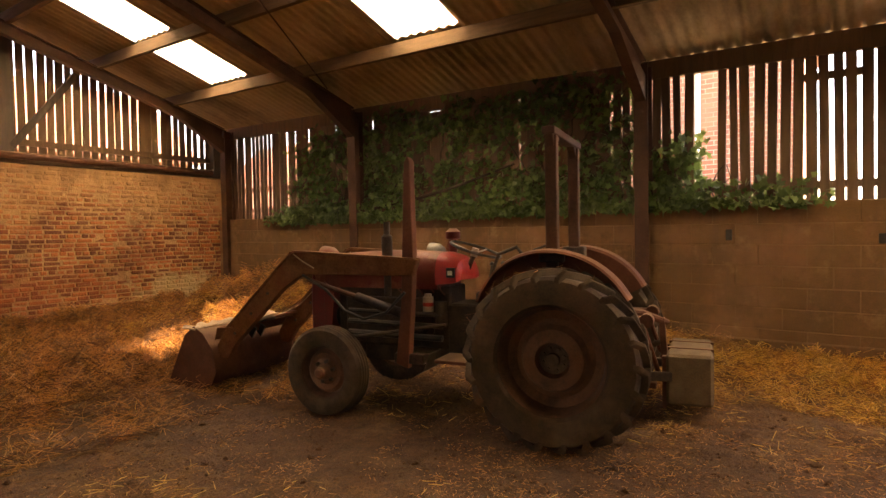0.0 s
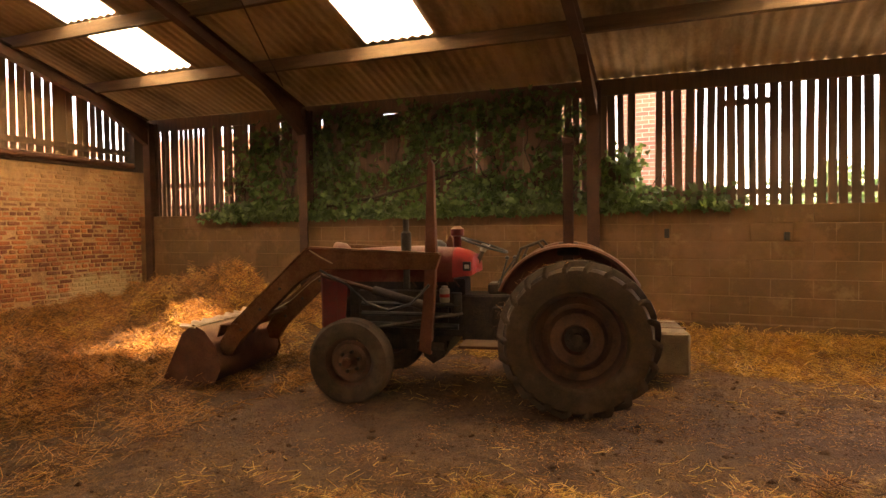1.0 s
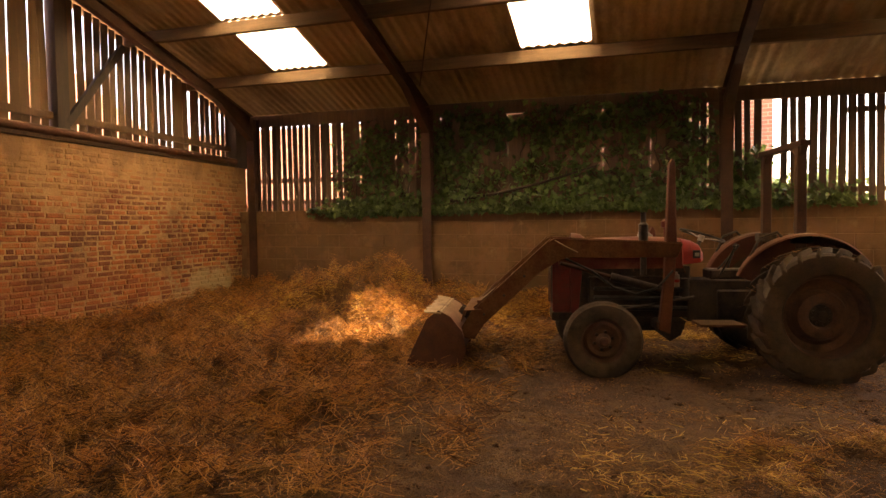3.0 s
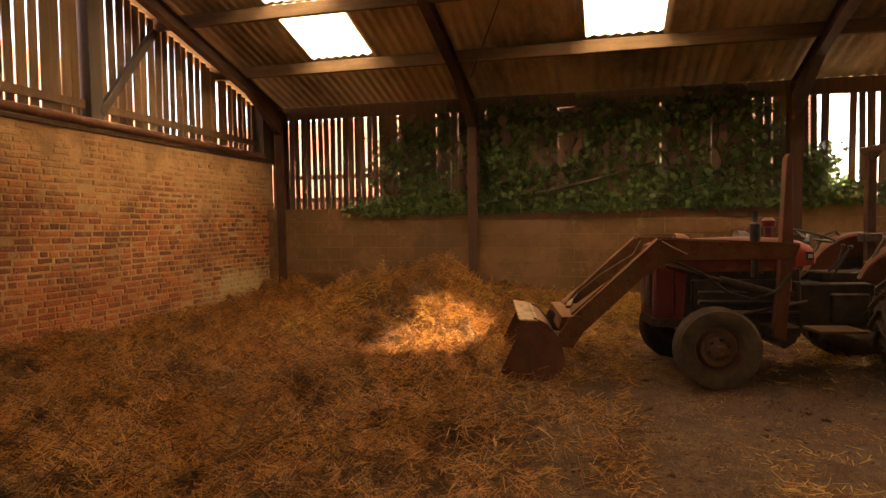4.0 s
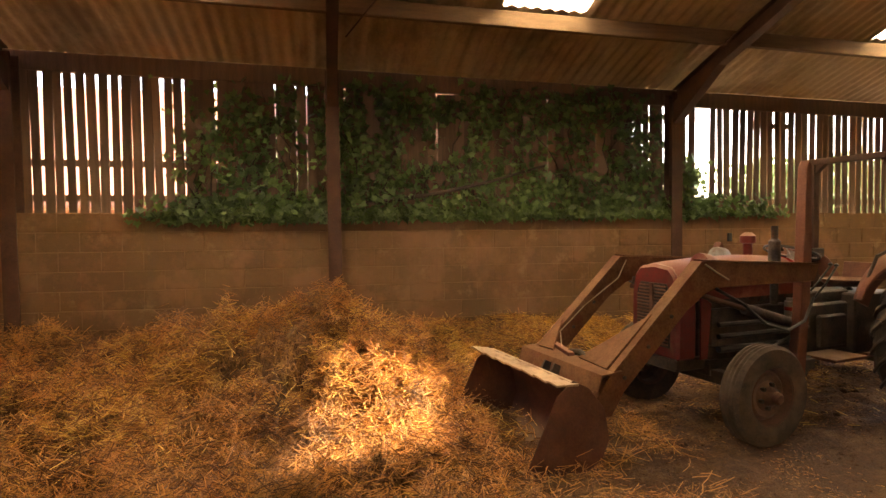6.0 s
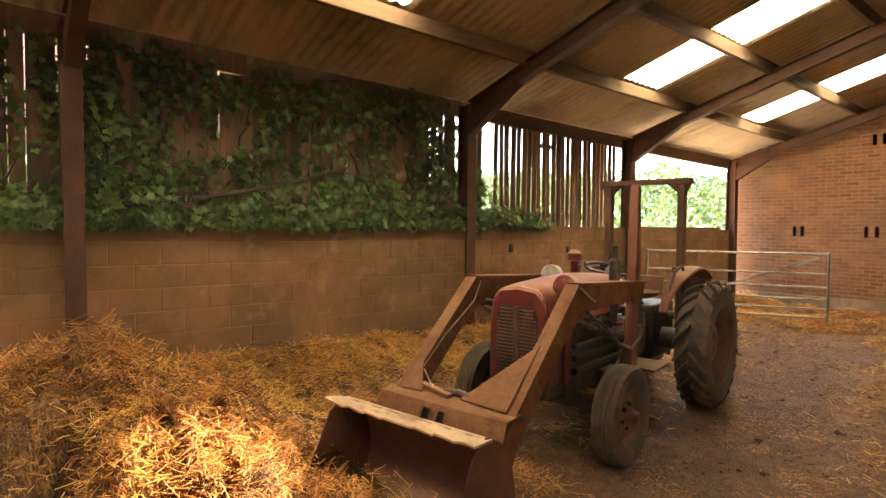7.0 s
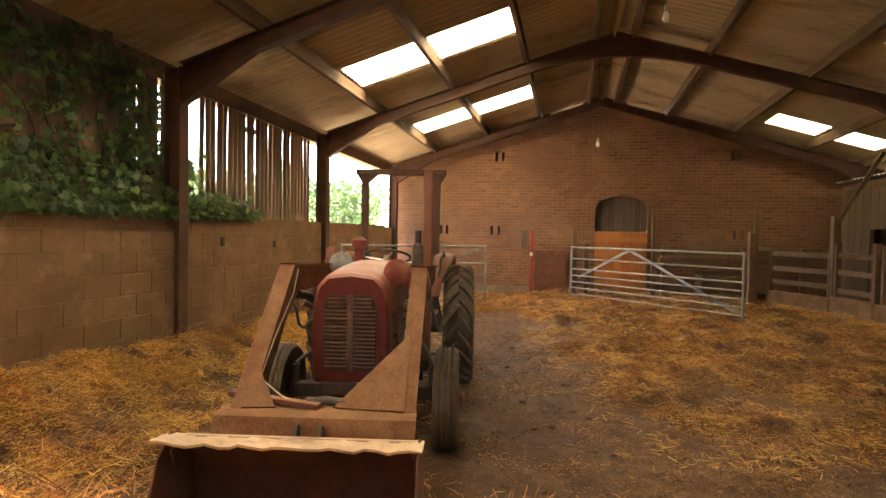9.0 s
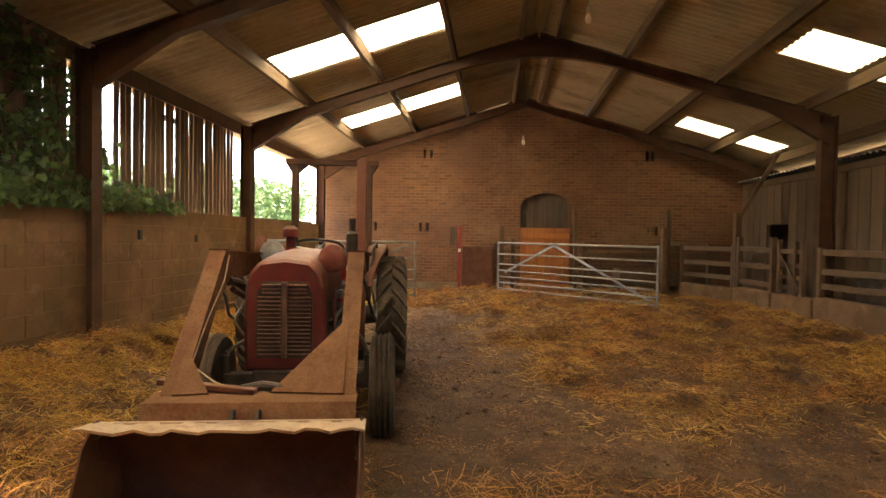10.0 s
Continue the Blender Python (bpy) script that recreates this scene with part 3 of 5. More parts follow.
for a, b, c, d in lights:
    v, f = corrugated(a - 0.03, b + 0.03, c - 0.05, d + 0.05, z_of=lambda x, y: sheet_z(x, y) + 0.014, thick=0.003)
    south = d < RIDGE and a > -6
    clear = -4 < a < -2 and RIDGE < c < 4.5
    me = raw("skylight", v, f, MAT["dirty_dim_skylight" if south else "clear_skylight" if clear else "skylight"])
    me.polygons.foreach_set("use_smooth", [True] * len(me.polygons))
    tagged(new("skylight", me), "grimy translucent corrugated rooflight sheet, toned down as if out of the sun" if south else "clear corrugated rooflight sheet letting sun through" if clear else "translucent white corrugated rooflight sheet", "skylight", "rooflights in the barn roof", "structure")

# ---- steel portals ----
PORTALS = [-9.06, -5.55, -0.9, 3.05, 7.25]
SOUTH_POST = -2.3


def i_beam(s, p, q, w, h, up):
    """An I-section bar: two flanges and a web."""
    p, q, up = Vector(p), Vector(q), Vector(up)
    d = (q - p).normalized()
    side = d.cross(up).normalized()
    u = side.cross(d)
    for k in (-1, 1):
        s.beam(p + u * k * (h / 2 - 0.008), q + u * k * (h / 2 - 0.008), w, 0.016, u)
    s.beam(p, q, 0.014, h - 0.034, u)


def portal(x, south):
    th = thing("portal_frame", "dark brown steel portal frame of the barn", "steel frame", pose(x, 0, 0), "portal frames", "structure")
    ze = sheet_z(x, YN) - 0.2
    s = Shape()
    i_beam(s, (0, YN - 0.02, -0.05), (0, YN - 0.02, ze), 0.16, 0.20, (0, 1, 0))
    part("stanchion", s, "steel", th)
    for y0, y1 in ((YN - 0.12, RIDGE), (south, RIDGE)):
        s = Shape()
        i_beam(s, (0, y0, sheet_z(x, y0) - 0.28), (0, y1, sheet_z(x, y1) - 0.28), 0.12, 0.19, (0, 0, 1))
        sg = 1 if y0 > y1 else -1
        s.plate([(y0, sheet_z(x, y0) - 0.37), (y0, sheet_z(x, y0) - 0.66), (y0 - sg * 0.9, sheet_z(x, y0 - sg * 0.9) - 0.38)], -0.06, 0.06, "x")
        part("rafter", s, "steel", th)
    s = Shape()
    i_beam(s, (0, south, -0.05), (0, south, sheet_z(x, south) - 0.2), 0.165, 0.25, (0, 1, 0))
    part("stanchion", s, "steel", th)
    if x < 6:
        top = sheet_z(x, RIDGE)
        low = [(RIDGE + u, top - PITCH * 1.25 - 0.38 + 0.17 * (1 - (u / 1.25) ** 2)) for u in np.linspace(1.25, -1.25, 11)]
        part("ridge_haunch", Shape().plate([(RIDGE - 1.25, top - PITCH * 1.25 - 0.36), (RIDGE, top - 0.36), (RIDGE + 1.25, top - PITCH * 1.25 - 0.36)] + low, -0.055, 0.055, "x"), "steel", th, "curved haunch plate at the ridge")


for x in PORTALS:
    portal(x, SOUTH_POST if 1 < x < 5 else -3.45)

# ---- purlins ----
PURLINS = [6.26, 4.97, 3.71, 2.6, 2.0, 0.85, -0.55, -1.98, -3.12]
for y in PURLINS:
    s = Shape().beam((XW - 0.3, y, sheet_z(XW - 0.3, y) - 0.115), (XE, y, sheet_z(XE, y) - 0.115), 0.075, 0.17)
    solid("purlin", s, "purlin", "rough sawn timber purlin under the roof sheets", "beam", 0.006, "roof purlins", "structure")
for y, z, h in ((7.6, -0.13, 0.22), (-3.7, -0.16, 0.14)):
    s = Shape().beam((XW, y, sheet_z(XW, y) + z), (XE, y, sheet_z(XE, y) + z), 0.07, h)
    solid("eaves_beam", s, "slat", "dark timber beam along the eaves", "beam", 0.006, "eaves beams", "structure")

# ---- north wall: block wall below, slatted boards above ----
s = Shape().plate([(XW, -0.1), (7.2, -0.1), (7.2, sill_z(7.2) - 0.008), (XW, sill_z(XW) - 0.008)], YN + 0.006, YN + 0.19)
wall_n = solid("wall_north", s, "mortar", "low concrete block wall, brown with dust", "wall", kind="structure")
s = Shape().box(XW, 7.2, YN - 0.03, YN + 0.1, -0.1, 0.31)
part("plinth", s, "block", wall_n, "rough concrete footing", 0.015)

SLAT_Y = 7.6


def boards(parent, spots, depth, width, mat):
    for place, z0, z1 in spots:
        closed = mat == "slat" and -7.35 < place.translation.x < -1.45 and place.translation.y > 0
        w = width * (random.uniform(1.22, 1.42) if closed else random.uniform(0.86, 1.12))
        h = z1 - z0
        sh = Shape().box(-w / 2, w / 2, -depth / 2, depth / 2, 0, h)
        ob = part("slat", sh, mat, parent, bevel=0.003)
        ob.matrix_basis = place @ pose(0, random.uniform(-0.006, 0.006), z0, 0, random.uniform(-0.7, 0.7), random.uniform(-2, 2))


slats_n = thing("slatted_screen", "weathered vertical boards with open gaps above the block wall", "slatted screen", kind="structure")
x, spots = -9.38, []
while x < 2.98:
    short = -4.20 < x < -3.96
    if not -0.43 < x < -0.1:
        spots.append((pose(x + random.uniform(-0.012, 0.012), SLAT_Y, 0), sill_z(x) - 0.07 + random.uniform(-0.02, 0.02), 3.37 if short else sheet_z(x, SLAT_Y) - 0.1))
    x += 0.119 if x < -0.4 else 0.122
boards(slats_n, spots, 0.022, 0.096, "slat")
for z0, x0, x1 in ((0.17, -9.1, 2.98), (0.58, -9.1, -7.2), (0.82, -7.2, -0.95), (1.30, 0.62, 1.25)):
    part("rail", Shape().beam((x0, SLAT_Y + 0.035, sill_z(x0) + z0), (x1, SLAT_Y + 0.035, sill_z(x1) + z0), 0.04, 0.08), "slat", slats_n, bevel=0.004)
part("rail", Shape().beam((-5.4, SLAT_Y - 0.05, 1.93), (-0.97, SLAT_Y - 0.05, 1.99), 0.05, 0.09), "slat", slats_n, "leaning pale rail", 0.004)

# ---- half-height metal barrier in the north opening ----
s = Shape()
for k in range(30):
    xx = 3.16 + k * 0.132
    s.box(xx, xx + 0.07, 7.55, 7.575, -0.05, 1.74).box(xx + 0.07, xx + 0.132, 7.57, 7.59, -0.05, 1.74)
s.box(3.16, 7.15, 7.53, 7.6, 1.70, 1.76)
solid("metal_barrier", s, "steel", "dark ribbed metal barrier closing the lower opening", "barrier", kind="structure")

# ---- west gable: brick below, slatted boards above ----
W_TOP = 2.71
s = Shape().box(XW - 0.33, XW + 0.001, YS, YN + 0.2, -0.1, W_TOP - 0.01)
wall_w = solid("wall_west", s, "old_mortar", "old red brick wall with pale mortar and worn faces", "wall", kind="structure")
slats_w = thing("slatted_screen", "sunlit vertical gable boards with open gaps", "slatted screen", kind="structure")
y, spots = -3.6, []
while y < 7.4:
    top = sheet_z(XW, y) - 0.1
    if top > 3.0:
        spots.append((pose(XW - 0.17, y + random.uniform(-0.01, 0.01), 0, 0, 0, 90), 2.78 + random.uniform(-0.02, 0.02), top))
    y += 0.134
boards(slats_w, spots, 0.022, 0.112, "slat_gable_lit")
part("corner_post", Shape().box(XW - 0.2, XW + 0.03, 7.26, 7.66, 2.7, 3.70), "dark_wood", slats_w, "dark corner post", 0.006)
part("rail", Shape().box(XW - 0.155, XW - 0.10, -3.6, 7.3, 3.0, 3.1), "slat_gable_lit", slats_w, bevel=0.004)
part("rail", Shape().box(XW - 0.155, XW - 0.10, -3.6, 7.3, 2.76, 2.83), "slat", slats_w, bevel=0.004)
part("post", Shape().box(XW - 0.2, XW - 0.02, 3.70, 3.88, 2.72, 4.85), "dark_wood", slats_w, "dark upright post", 0.006)
part("brace", Shape().beam((XW - 0.05, 3.85, 2.96), (XW - 0.05, 4.80, 4.26), 0.07, 0.10), "dark_wood", slats_w, "dark diagonal brace", 0.006)
s = Shape().tube([(XW + 0.05, -3.5, 2.83), (XW + 0.05, 2.5, 2.82), (XW + 0.05, 7.2, 2.80)], 0.055, 12)
solid("wall_pipe", s, "rust", "rusty pipe running along the top of the brick wall", "pipe", kind="structure")
s = Shape().box(XW - 0.31, XW + 0.03, YS, YN, W_TOP - 0.004, W_TOP + 0.045)
solid("wall_plate", s, "slat", "dark timber plate on top of the brick wall", "beam", 0.006, kind="structure")

# ---- east gable: brick wall to the roof, with slits and an arched opening ----
ARCH = (1.16, 2.38)
SLITS = [(6.2, 1.69), (6.05, 1.69), (4.89, 1.69), (4.71, 1.69), (4.80, 3.54), (4.64, 3.54), (-0.67, 3.49), (-0.80, 3.49), (-0.75, 1.66), (-0.93, 1.66)]
holes = [(ARCH[0], ARCH[1], 1.68, 2.6)] + [(y - 0.035, y + 0.035, z - 0.11, z + 0.11) for y, z in SLITS]


def gable_top(y):
    """Brickwork up to the sheets, with gaps either side of the ridge."""
    gap = 0.22 if 2.72 < y < 3.15 or 1.2 < y < 1.7 else 0.12 if 3.15 <= y < 3.5 or 0.85 < y <= 1.2 else 0.0
    return sheet_z(XE, y) - gap


ys = sorted({YS, RIDGE, YN + 0.2, 2.72, 3.15, 3.5, 0.85, 1.2, 1.7} | set(np.arange(-3.5, 7.5, 0.5)) | {v for h in holes for v in h[:2]})
zs = sorted({-0.1} | {v for h in holes for v in h[2:]})
s = Shape()
for ya, yb in zip(ys[:-1], ys[1:]):
    for za, zb in zip(zs, zs[1:] + [9.0]):
        ym, zm = (ya + yb) / 2, (za + zb) / 2
        t = [max(za, min(zb, gable_top(q))) for q in (ya + 1e-6, yb - 1e-6)]
        if max(t) > za + 1e-4 and not any(a < ym < b and c < zm < d for a, b, c, d in holes):
            s.plate([(ya, za), (yb, za), (yb, t[1]), (ya, t[0])], XE, XE + 0.3, "x")
wall_e = solid("wall_east", s, "gable_brick", "tall brick gable wall with ventilation slits", "wall", kind="structure", smooth=0)
# the arch over the opening
yc, hw = sum(ARCH) / 2, (ARCH[1] - ARCH[0]) / 2
curve = [(yc + hw * math.cos(a), 2.14 + 0.42 * math.sin(a) ** 0.8) for a in np.linspace(0, math.pi, 17)]
s = Shape()
for (a, b), (c, d) in zip(curve[:-1], curve[1:]):
    s.plate([(a, b), (c, d), (c, 2.602), (a, 2.602)], XE + 0.002, XE + 0.29, "x")
part("arch_spandrel", s, "gable_brick", wall_e, smooth=0)
for k in range(16):
    a0, a1 = math.pi * k / 16 + 0.012, math.pi * (k + 1) / 16 - 0.012
    s = Shape().plate([(yc + (hw + e) * math.cos(a), 2.14 + (0.42 + e) * max(0.0, math.sin(a)) ** 0.8) for a, e in ((a0, 0), (a1, 0), (a1, 0.12), (a0, 0.12))], XE - 0.012, XE + 0.1, "x")
    part("brick", s, "gable_brick", wall_e, smooth=0)
part("footing", Shape().box(XE - 0.02, XE + 0.1, YS, YN, -0.1, 0.3), "concrete", wall_e, "rough concrete footing", 0.012)
sh = thing("arched_shutter", "dark boarded shutter in the brick arch", "shutter", kind="structure")
for k in range(8):
    part("board", Shape().box(XE + 0.14, XE + 0.17, ARCH[0] + 0.15 * k + 0.003, ARCH[0] + 0.15 * k + 0.147, 1.62, 2.62), "dark_wood", sh, bevel=0.003)
part("backing", Shape().box(XE + 0.18, XE + 0.2, ARCH[0] - 0.1, ARCH[1] + 0.1, 1.6, 2.66), "dark_wood", sh)
for y, z in SLITS:
    part("slit_backing", Shape().box(XE + 0.27, XE + 0.31, y - 0.08, y + 0.08, z - 0.16, z + 0.16), "black", wall_e)

# ---- south side: board wall with a low lean-to roof, and the outer wall ----
# second box, west of x 0.4, is unseen and added to keep southern light out
s = Shape().box(0.4, XE, YS - 0.2, YS, -0.1, 2.8).box(XW, 0.4, YS - 0.2, YS, -0.1, 2.8)
wall_s = solid("wall_south", s, "block", "plain block wall closing the south side, its unseen west part added against light", "wall", kind="structure")
slats_s = thing("slatted_screen", "narrow strip of boards with gaps under the south eaves", "slatted screen", kind="structure")
x, spots = XW + 0.1, []
while x < XE:
    spots.append((pose(x, YS - 0.06, 0), 2.75, sheet_z(x, YS) - 0.05))
    x += 0.128
boards(slats_s, spots, 0.02, 0.085, "slat")
bw = thing("board_partition", "pale upright board partition of the side pen", "partition", kind="structure")
x = 0.6
while x < 6.7:
    z0 = 1.80 if 4.55 < x < 5.65 else 0.0
    part("board", Shape().box(x + 0.004, x + 0.296, -2.62 + random.uniform(-0.006, 0.006), -2.59, z0, 2.72), "board_wall", bw, bevel=0.003)
    x += 0.30
part("cover_strip", Shape().box(0.6, 6.7, -2.585, -2.55, 2.6, 2.72), "board_wall", bw, bevel=0.004)
part("cover_strip", Shape().box(0.6, 4.6, -2.585, -2.55, 0.9, 1.0), "board_wall", bw, bevel=0.004)
part("dark_backing", Shape().box(4.3, 6.75, -3.3, -3.25, 0, 2.65), "dark_wood", bw)
v, f = corrugated(0.3, 6.85, -3.72, -2.42, z_of=lambda x, y: 2.77 + 0.10 * (-2.42 - y))
me = raw("lean_to_roof", v, f, MAT["galv"])
me.polygons.foreach_set("use_smooth", [True] * len(me.polygons))
tagged(new("lean_to_roof", me), "low corrugated metal roof over the side pen", "roof", kind="structure")

# ---- the tractor; x ahead, y to its left, z up, from below the rear axle ----
TRACTOR_AT = pose(-0.735, 4.73, 0, 0, 0, 190.5) @ Matrix.Scale(1.03, 4)
tractor = thing("tractor", "old dusty red farm tractor with a rusty front loader", "tractor", TRACTOR_AT)


def tyre_shape(r, w, rim, n=44):
    prof = [(rim, -w * 0.40), (rim + 0.02, -w * 0.48), ((r + rim) / 2, -w * 0.53), (r * 0.93, -w * 0.48), (r * 0.965, -w * 0.36), (r * 0.972, 0), (r * 0.965, w * 0.36), (r * 0.93, w * 0.48), ((r + rim) / 2, w * 0.53), (rim + 0.02, w * 0.48), (rim, w * 0.40)]
    return Shape().lathe(prof, n, closed=True)


def tyre_lug(side):
    """One slanting cleat of a rear tyre, at the top of the wheel."""
    r, w = 0.597, 0.29
    rows = []
    for u, sweep in ((0.0, 0.0), (0.42, 0.11), (0.82, 0.24), (1.04, 0.31)):
        y = side * u * w * 0.5
        rr = r + 0.02 if u < 0.9 else r - 0.03
        base = r * 0.955 if u < 0.9 else r * 0.88
        for rad in (base, rr):
            for da in (-0.031, 0.031):
                a = math.pi / 2 - sweep + da * (1.25 if rad == base else 0.85)
                rows.append((rad * math.cos(a), y, rad * math.sin(a)))
    f = [(0, 1, 3, 2), (12, 14, 15, 13)]
    for i in range(3):
        b = i * 4
        f += [(b, b + 2, b + 6, b + 4), (b + 2, b + 3, b + 7, b + 6), (b + 3, b + 1, b + 5, b + 7), (b + 1, b, b + 4, b + 5)]
    return Shape().add(rows, f).mesh("tyre_lug", MAT["tyre"], 0.004, 28)


def rear_tyre():
    return tyre_shape(0.585, 0.29, 0.365)


def front_tyre():
    """A ribbed tread between two rounded walls."""
    r, w, rim = 0.366, 0.17, 0.205
    tread = [(r * (0.995 if k % 3 else 0.955), -0.068 + 0.136 * k / 12) for k in range(13)]
    wall = [(rim, 0.40), (rim + 0.02, 0.48), ((r + rim) / 2, 0.53), (r * 0.93, 0.48)]
    return Shape().lathe([(a, -b * w) for a, b in wall] + tread + [(a, b * w) for a, b in wall[::-1]], 40, closed=True)


def wheel(name, x, y, z, side, rear):
    if rear:
        prof = [(0.385, 0.13), (0.37, 0.115), (0.352, 0.09), (0.345, 0.03), (0.33, -0.02), (0.33, -0.11), (0.36, -0.13)]
        disc = [(0.33, -0.02), (0.27, -0.045), (0.235, -0.03), (0.205, 0.03), (0.165, 0.05), (0.12, 0.045), (0.10, 0.0), (0.0, 0.0)]
    else:
        prof = [(0.212, 0.075), (0.20, 0.06), (0.19, 0.03), (0.18, 0.0), (0.185, -0.06), (0.21, -0.075)]
        disc = [(0.18, 0.01), (0.15, 0.035), (0.11, 0.025), (0.07, 0.045), (0.055, 0.085), (0.045, 0.10), (0.0, 0.10)]
    rim = part(name, Shape().lathe(prof, 40).lathe(disc, 40), "rim", tractor, "rusty steel wheel", at=pose(x, y, z, 0, 17 * side, 0 if side > 0 else 180))
    part("tyre", rear_tyre() if rear else front_tyre(), "tyre", rim, "cleated dusty tractor tyre" if rear else "ribbed worn front tyre", smooth=28)
    if rear:
        lugs = [tyre_lug(-1), tyre_lug(1)]
        for k in range(44):
            part("tyre_lug", lugs[k % 2], "tyre", rim, at=pose(0, 0, 0, 0, 180 * k / 22, 0))
    count, rad, h = (8, 0.075, 0.0) if rear else (6, 0.085, 0.03)
    nut = Shape().tube([(0, h - 0.01, 0), (0, h + 0.03, 0)], 0.016, 6).mesh("wheel_nut", MAT["engine"])
    for k in range(count):
        a = 2 * math.pi * k / count
        part("wheel_nut", nut, "engine", rim, at=pose(rad * math.cos(a), 0, rad * math.sin(a)))
    if rear:
        part("hub", Shape().lathe([(0.10, -0.04), (0.10, 0.005), (0.05, 0.02), (0.045, 0.05), (0.0, 0.055)], 24), "engine", rim)
    else:
        part("hub", Shape().lathe([(0.05, 0.08), (0.045, 0.12), (0.03, 0.135), (0.0, 0.135)], 16), "rust", rim)


wheel("rear_wheel", -0.02, 0.66, 0.598, 1, True)
wheel("rear_wheel", -0.02, -0.66, 0.598, -1, True)
wheel("front_wheel", 1.87, 0.60, 0.352, 1, False)
wheel("front_wheel", 1.87, -0.60, 0.352, -1, False)

# engine, gearbox, axles
s = Shape().box(0.95, 2.05, -0.16, 0.16, 0.50, 1.02).box(1.10, 1.95, -0.20, 0.20, 0.62, 0.92).box(1.2, 1.85, -0.13, 0.13, 1.0, 1.12)
s.box(1.1, 1.8, -0.13, 0.13, 0.36, 0.52).tube([(1.95, 0, 0.72), (2.12, 0, 0.72)], 0.12, 14)
part("engine_block", s, "engine", tractor, "oily dark engine", 0.012)
s = Shape().box(-0.28, 0.98, -0.17, 0.17, 0.46, 0.88).box(-0.30, 0.30, -0.24, 0.24, 0.42, 0.95).box(0.35, 0.7, -0.2, 0.2, 0.5, 0.78).box(0.2, 0.75, -0.12, 0.12, 0.88, 0.98)
part("gearbox", s, "engine", tractor, "dark cast transmission housing", 0.015)
part("rear_axle", Shape().tube([(0, -0.66, 0.60), (0, -0.3, 0.60), (0, 0.3, 0.60), (0, 0.66, 0.60)], [0.075, 0.11, 0.11, 0.075], 16), "engine", tractor)
s = Shape().beam((1.90, -0.50, 0.40), (1.90, 0.50, 0.40), 0.09, 0.10).beam((1.90, -0.2, 0.46), (1.90, 0.2, 0.46), 0.12, 0.12)
for q in (-1, 1):
    s.tube([(1.90, 0.5 * q, 0.34), (1.90, 0.5 * q, 0.58)], 0.035, 10).tube([(1.90, 0.5 * q, 0.345), (1.90, 0.62 * q, 0.345)], 0.03, 10)
part("front_axle", s, "engine", tractor, bevel=0.006)
for q in (-1, 1):
    s = Shape().tube([(1.9, 0.5 * q, 0.58), (1.78, 0.48 * q, 0.6), (0.95, 0.27 * q, 0.72)], 0.016, 8)
    part("steering_rod", s, "engine", tractor)
for z, r in ((0.60, 0.028), (0.70, 0.022), (0.79, 0.02)):
    part("side_pipe", Shape().tube([(1.0, 0.23, z), (1.9, 0.23, z + 0.01)], r, 8), "hose", tractor)
s = Shape().tube([(1.02, 0.2, 0.70), (1.02, 0.2, 0.9)], 0.05, 12)
part("fuel_filter", s, "engine", tractor)
s = Shape().tube([(1.12, 0.24, 0.82), (1.12, 0.24, 0.94)], 0.045, 14).tube([(1.12, 0.24, 0.94), (1.12, 0.24, 0.965)], 0.03, 12)
part("oil_filter", s, "chrome", tractor, "pale metal oil filter with a red band")
part("filter_band", Shape().tube([(1.12, 0.24, 0.865), (1.12, 0.24, 0.895)], 0.0465, 14), "brightred", tractor)
for k in range(6):
    a = Vector((1.0 + 0.1 * k, 0.17, 0.95 + 0.02 * (k % 2)))
    part("injector_pipe", Shape().tube([a, a + Vector((0.03, 0.05, 0.06)), a + Vector((0.08, 0.02, 0.12)), a + Vector((0.12, -0.05, 0.14))], 0.007, 6), "rust", tractor)
for y in (0.2, -0.5):
    part("footplate", Shape().box(0.55, 0.95, y, y + 0.3, 0.46, 0.485), "rust", tractor, "dusty metal footplate", 0.004)
part("sump_bracket", Shape().plate([(1.05, 0.50), (1.30, 0.50), (1.28, 0.36), (1.20, 0.30), (1.10, 0.36)], -0.38, 0.38), "engine", tractor)

# bonnet: rounded section swept from the dash to the nose
def bonnet_section(x, w, top, low):
    pts = []
    for a in np.linspace(0, math.pi, 15):
        c, q = math.cos(a), math.sin(a)
        pts.append((x, w * math.copysign(abs(c) ** 0.55, c), low + (top - low) * abs(q) ** 0.6))
    return pts


def sweep(sections, close=True):
    s = Shape()
    n = len(sections[0])
    v = [p for sec in sections for p in sec]
    f = [(i * n + k, i * n + k + 1, (i + 1) * n + k + 1, (i + 1) * n + k) for i in range(len(sections) - 1) for k in range(n - 1)]
    if close:
        f += [tuple(range(n)), tuple(range((len(sections) - 1) * n, len(sections) * n))]
    return s.add(v, f)


part("bonnet", sweep([bonnet_section(x, w, t, l) for x, w, t, l in ((1.04, 0.26, 1.30, 1.0), (1.4, 0.265, 1.32, 1.0), (1.8, 0.27, 1.31, 1.0), (2.1, 0.27, 1.29, 1.0), (2.24, 0.265, 1.275, 1.0), (2.30, 0.245, 1.25, 1.0))]), "bonnet", tractor, "dusty faded red bonnet", at=pose(0, -0.015, 0) @ Matrix.Diagonal((1, 0.94, 1, 1)))
part("dash_cowl", sweep([bonnet_section(x, w, t, l) for x, w, t, l in ((0.84, 0.20, 1.18, 1.08), (0.87, 0.235, 1.24, 1.06), (0.94, 0.25, 1.275, 1.05), (1.045, 0.262, 1.302, 1.04))]), "brightred", tractor, "bright red dash cowl")
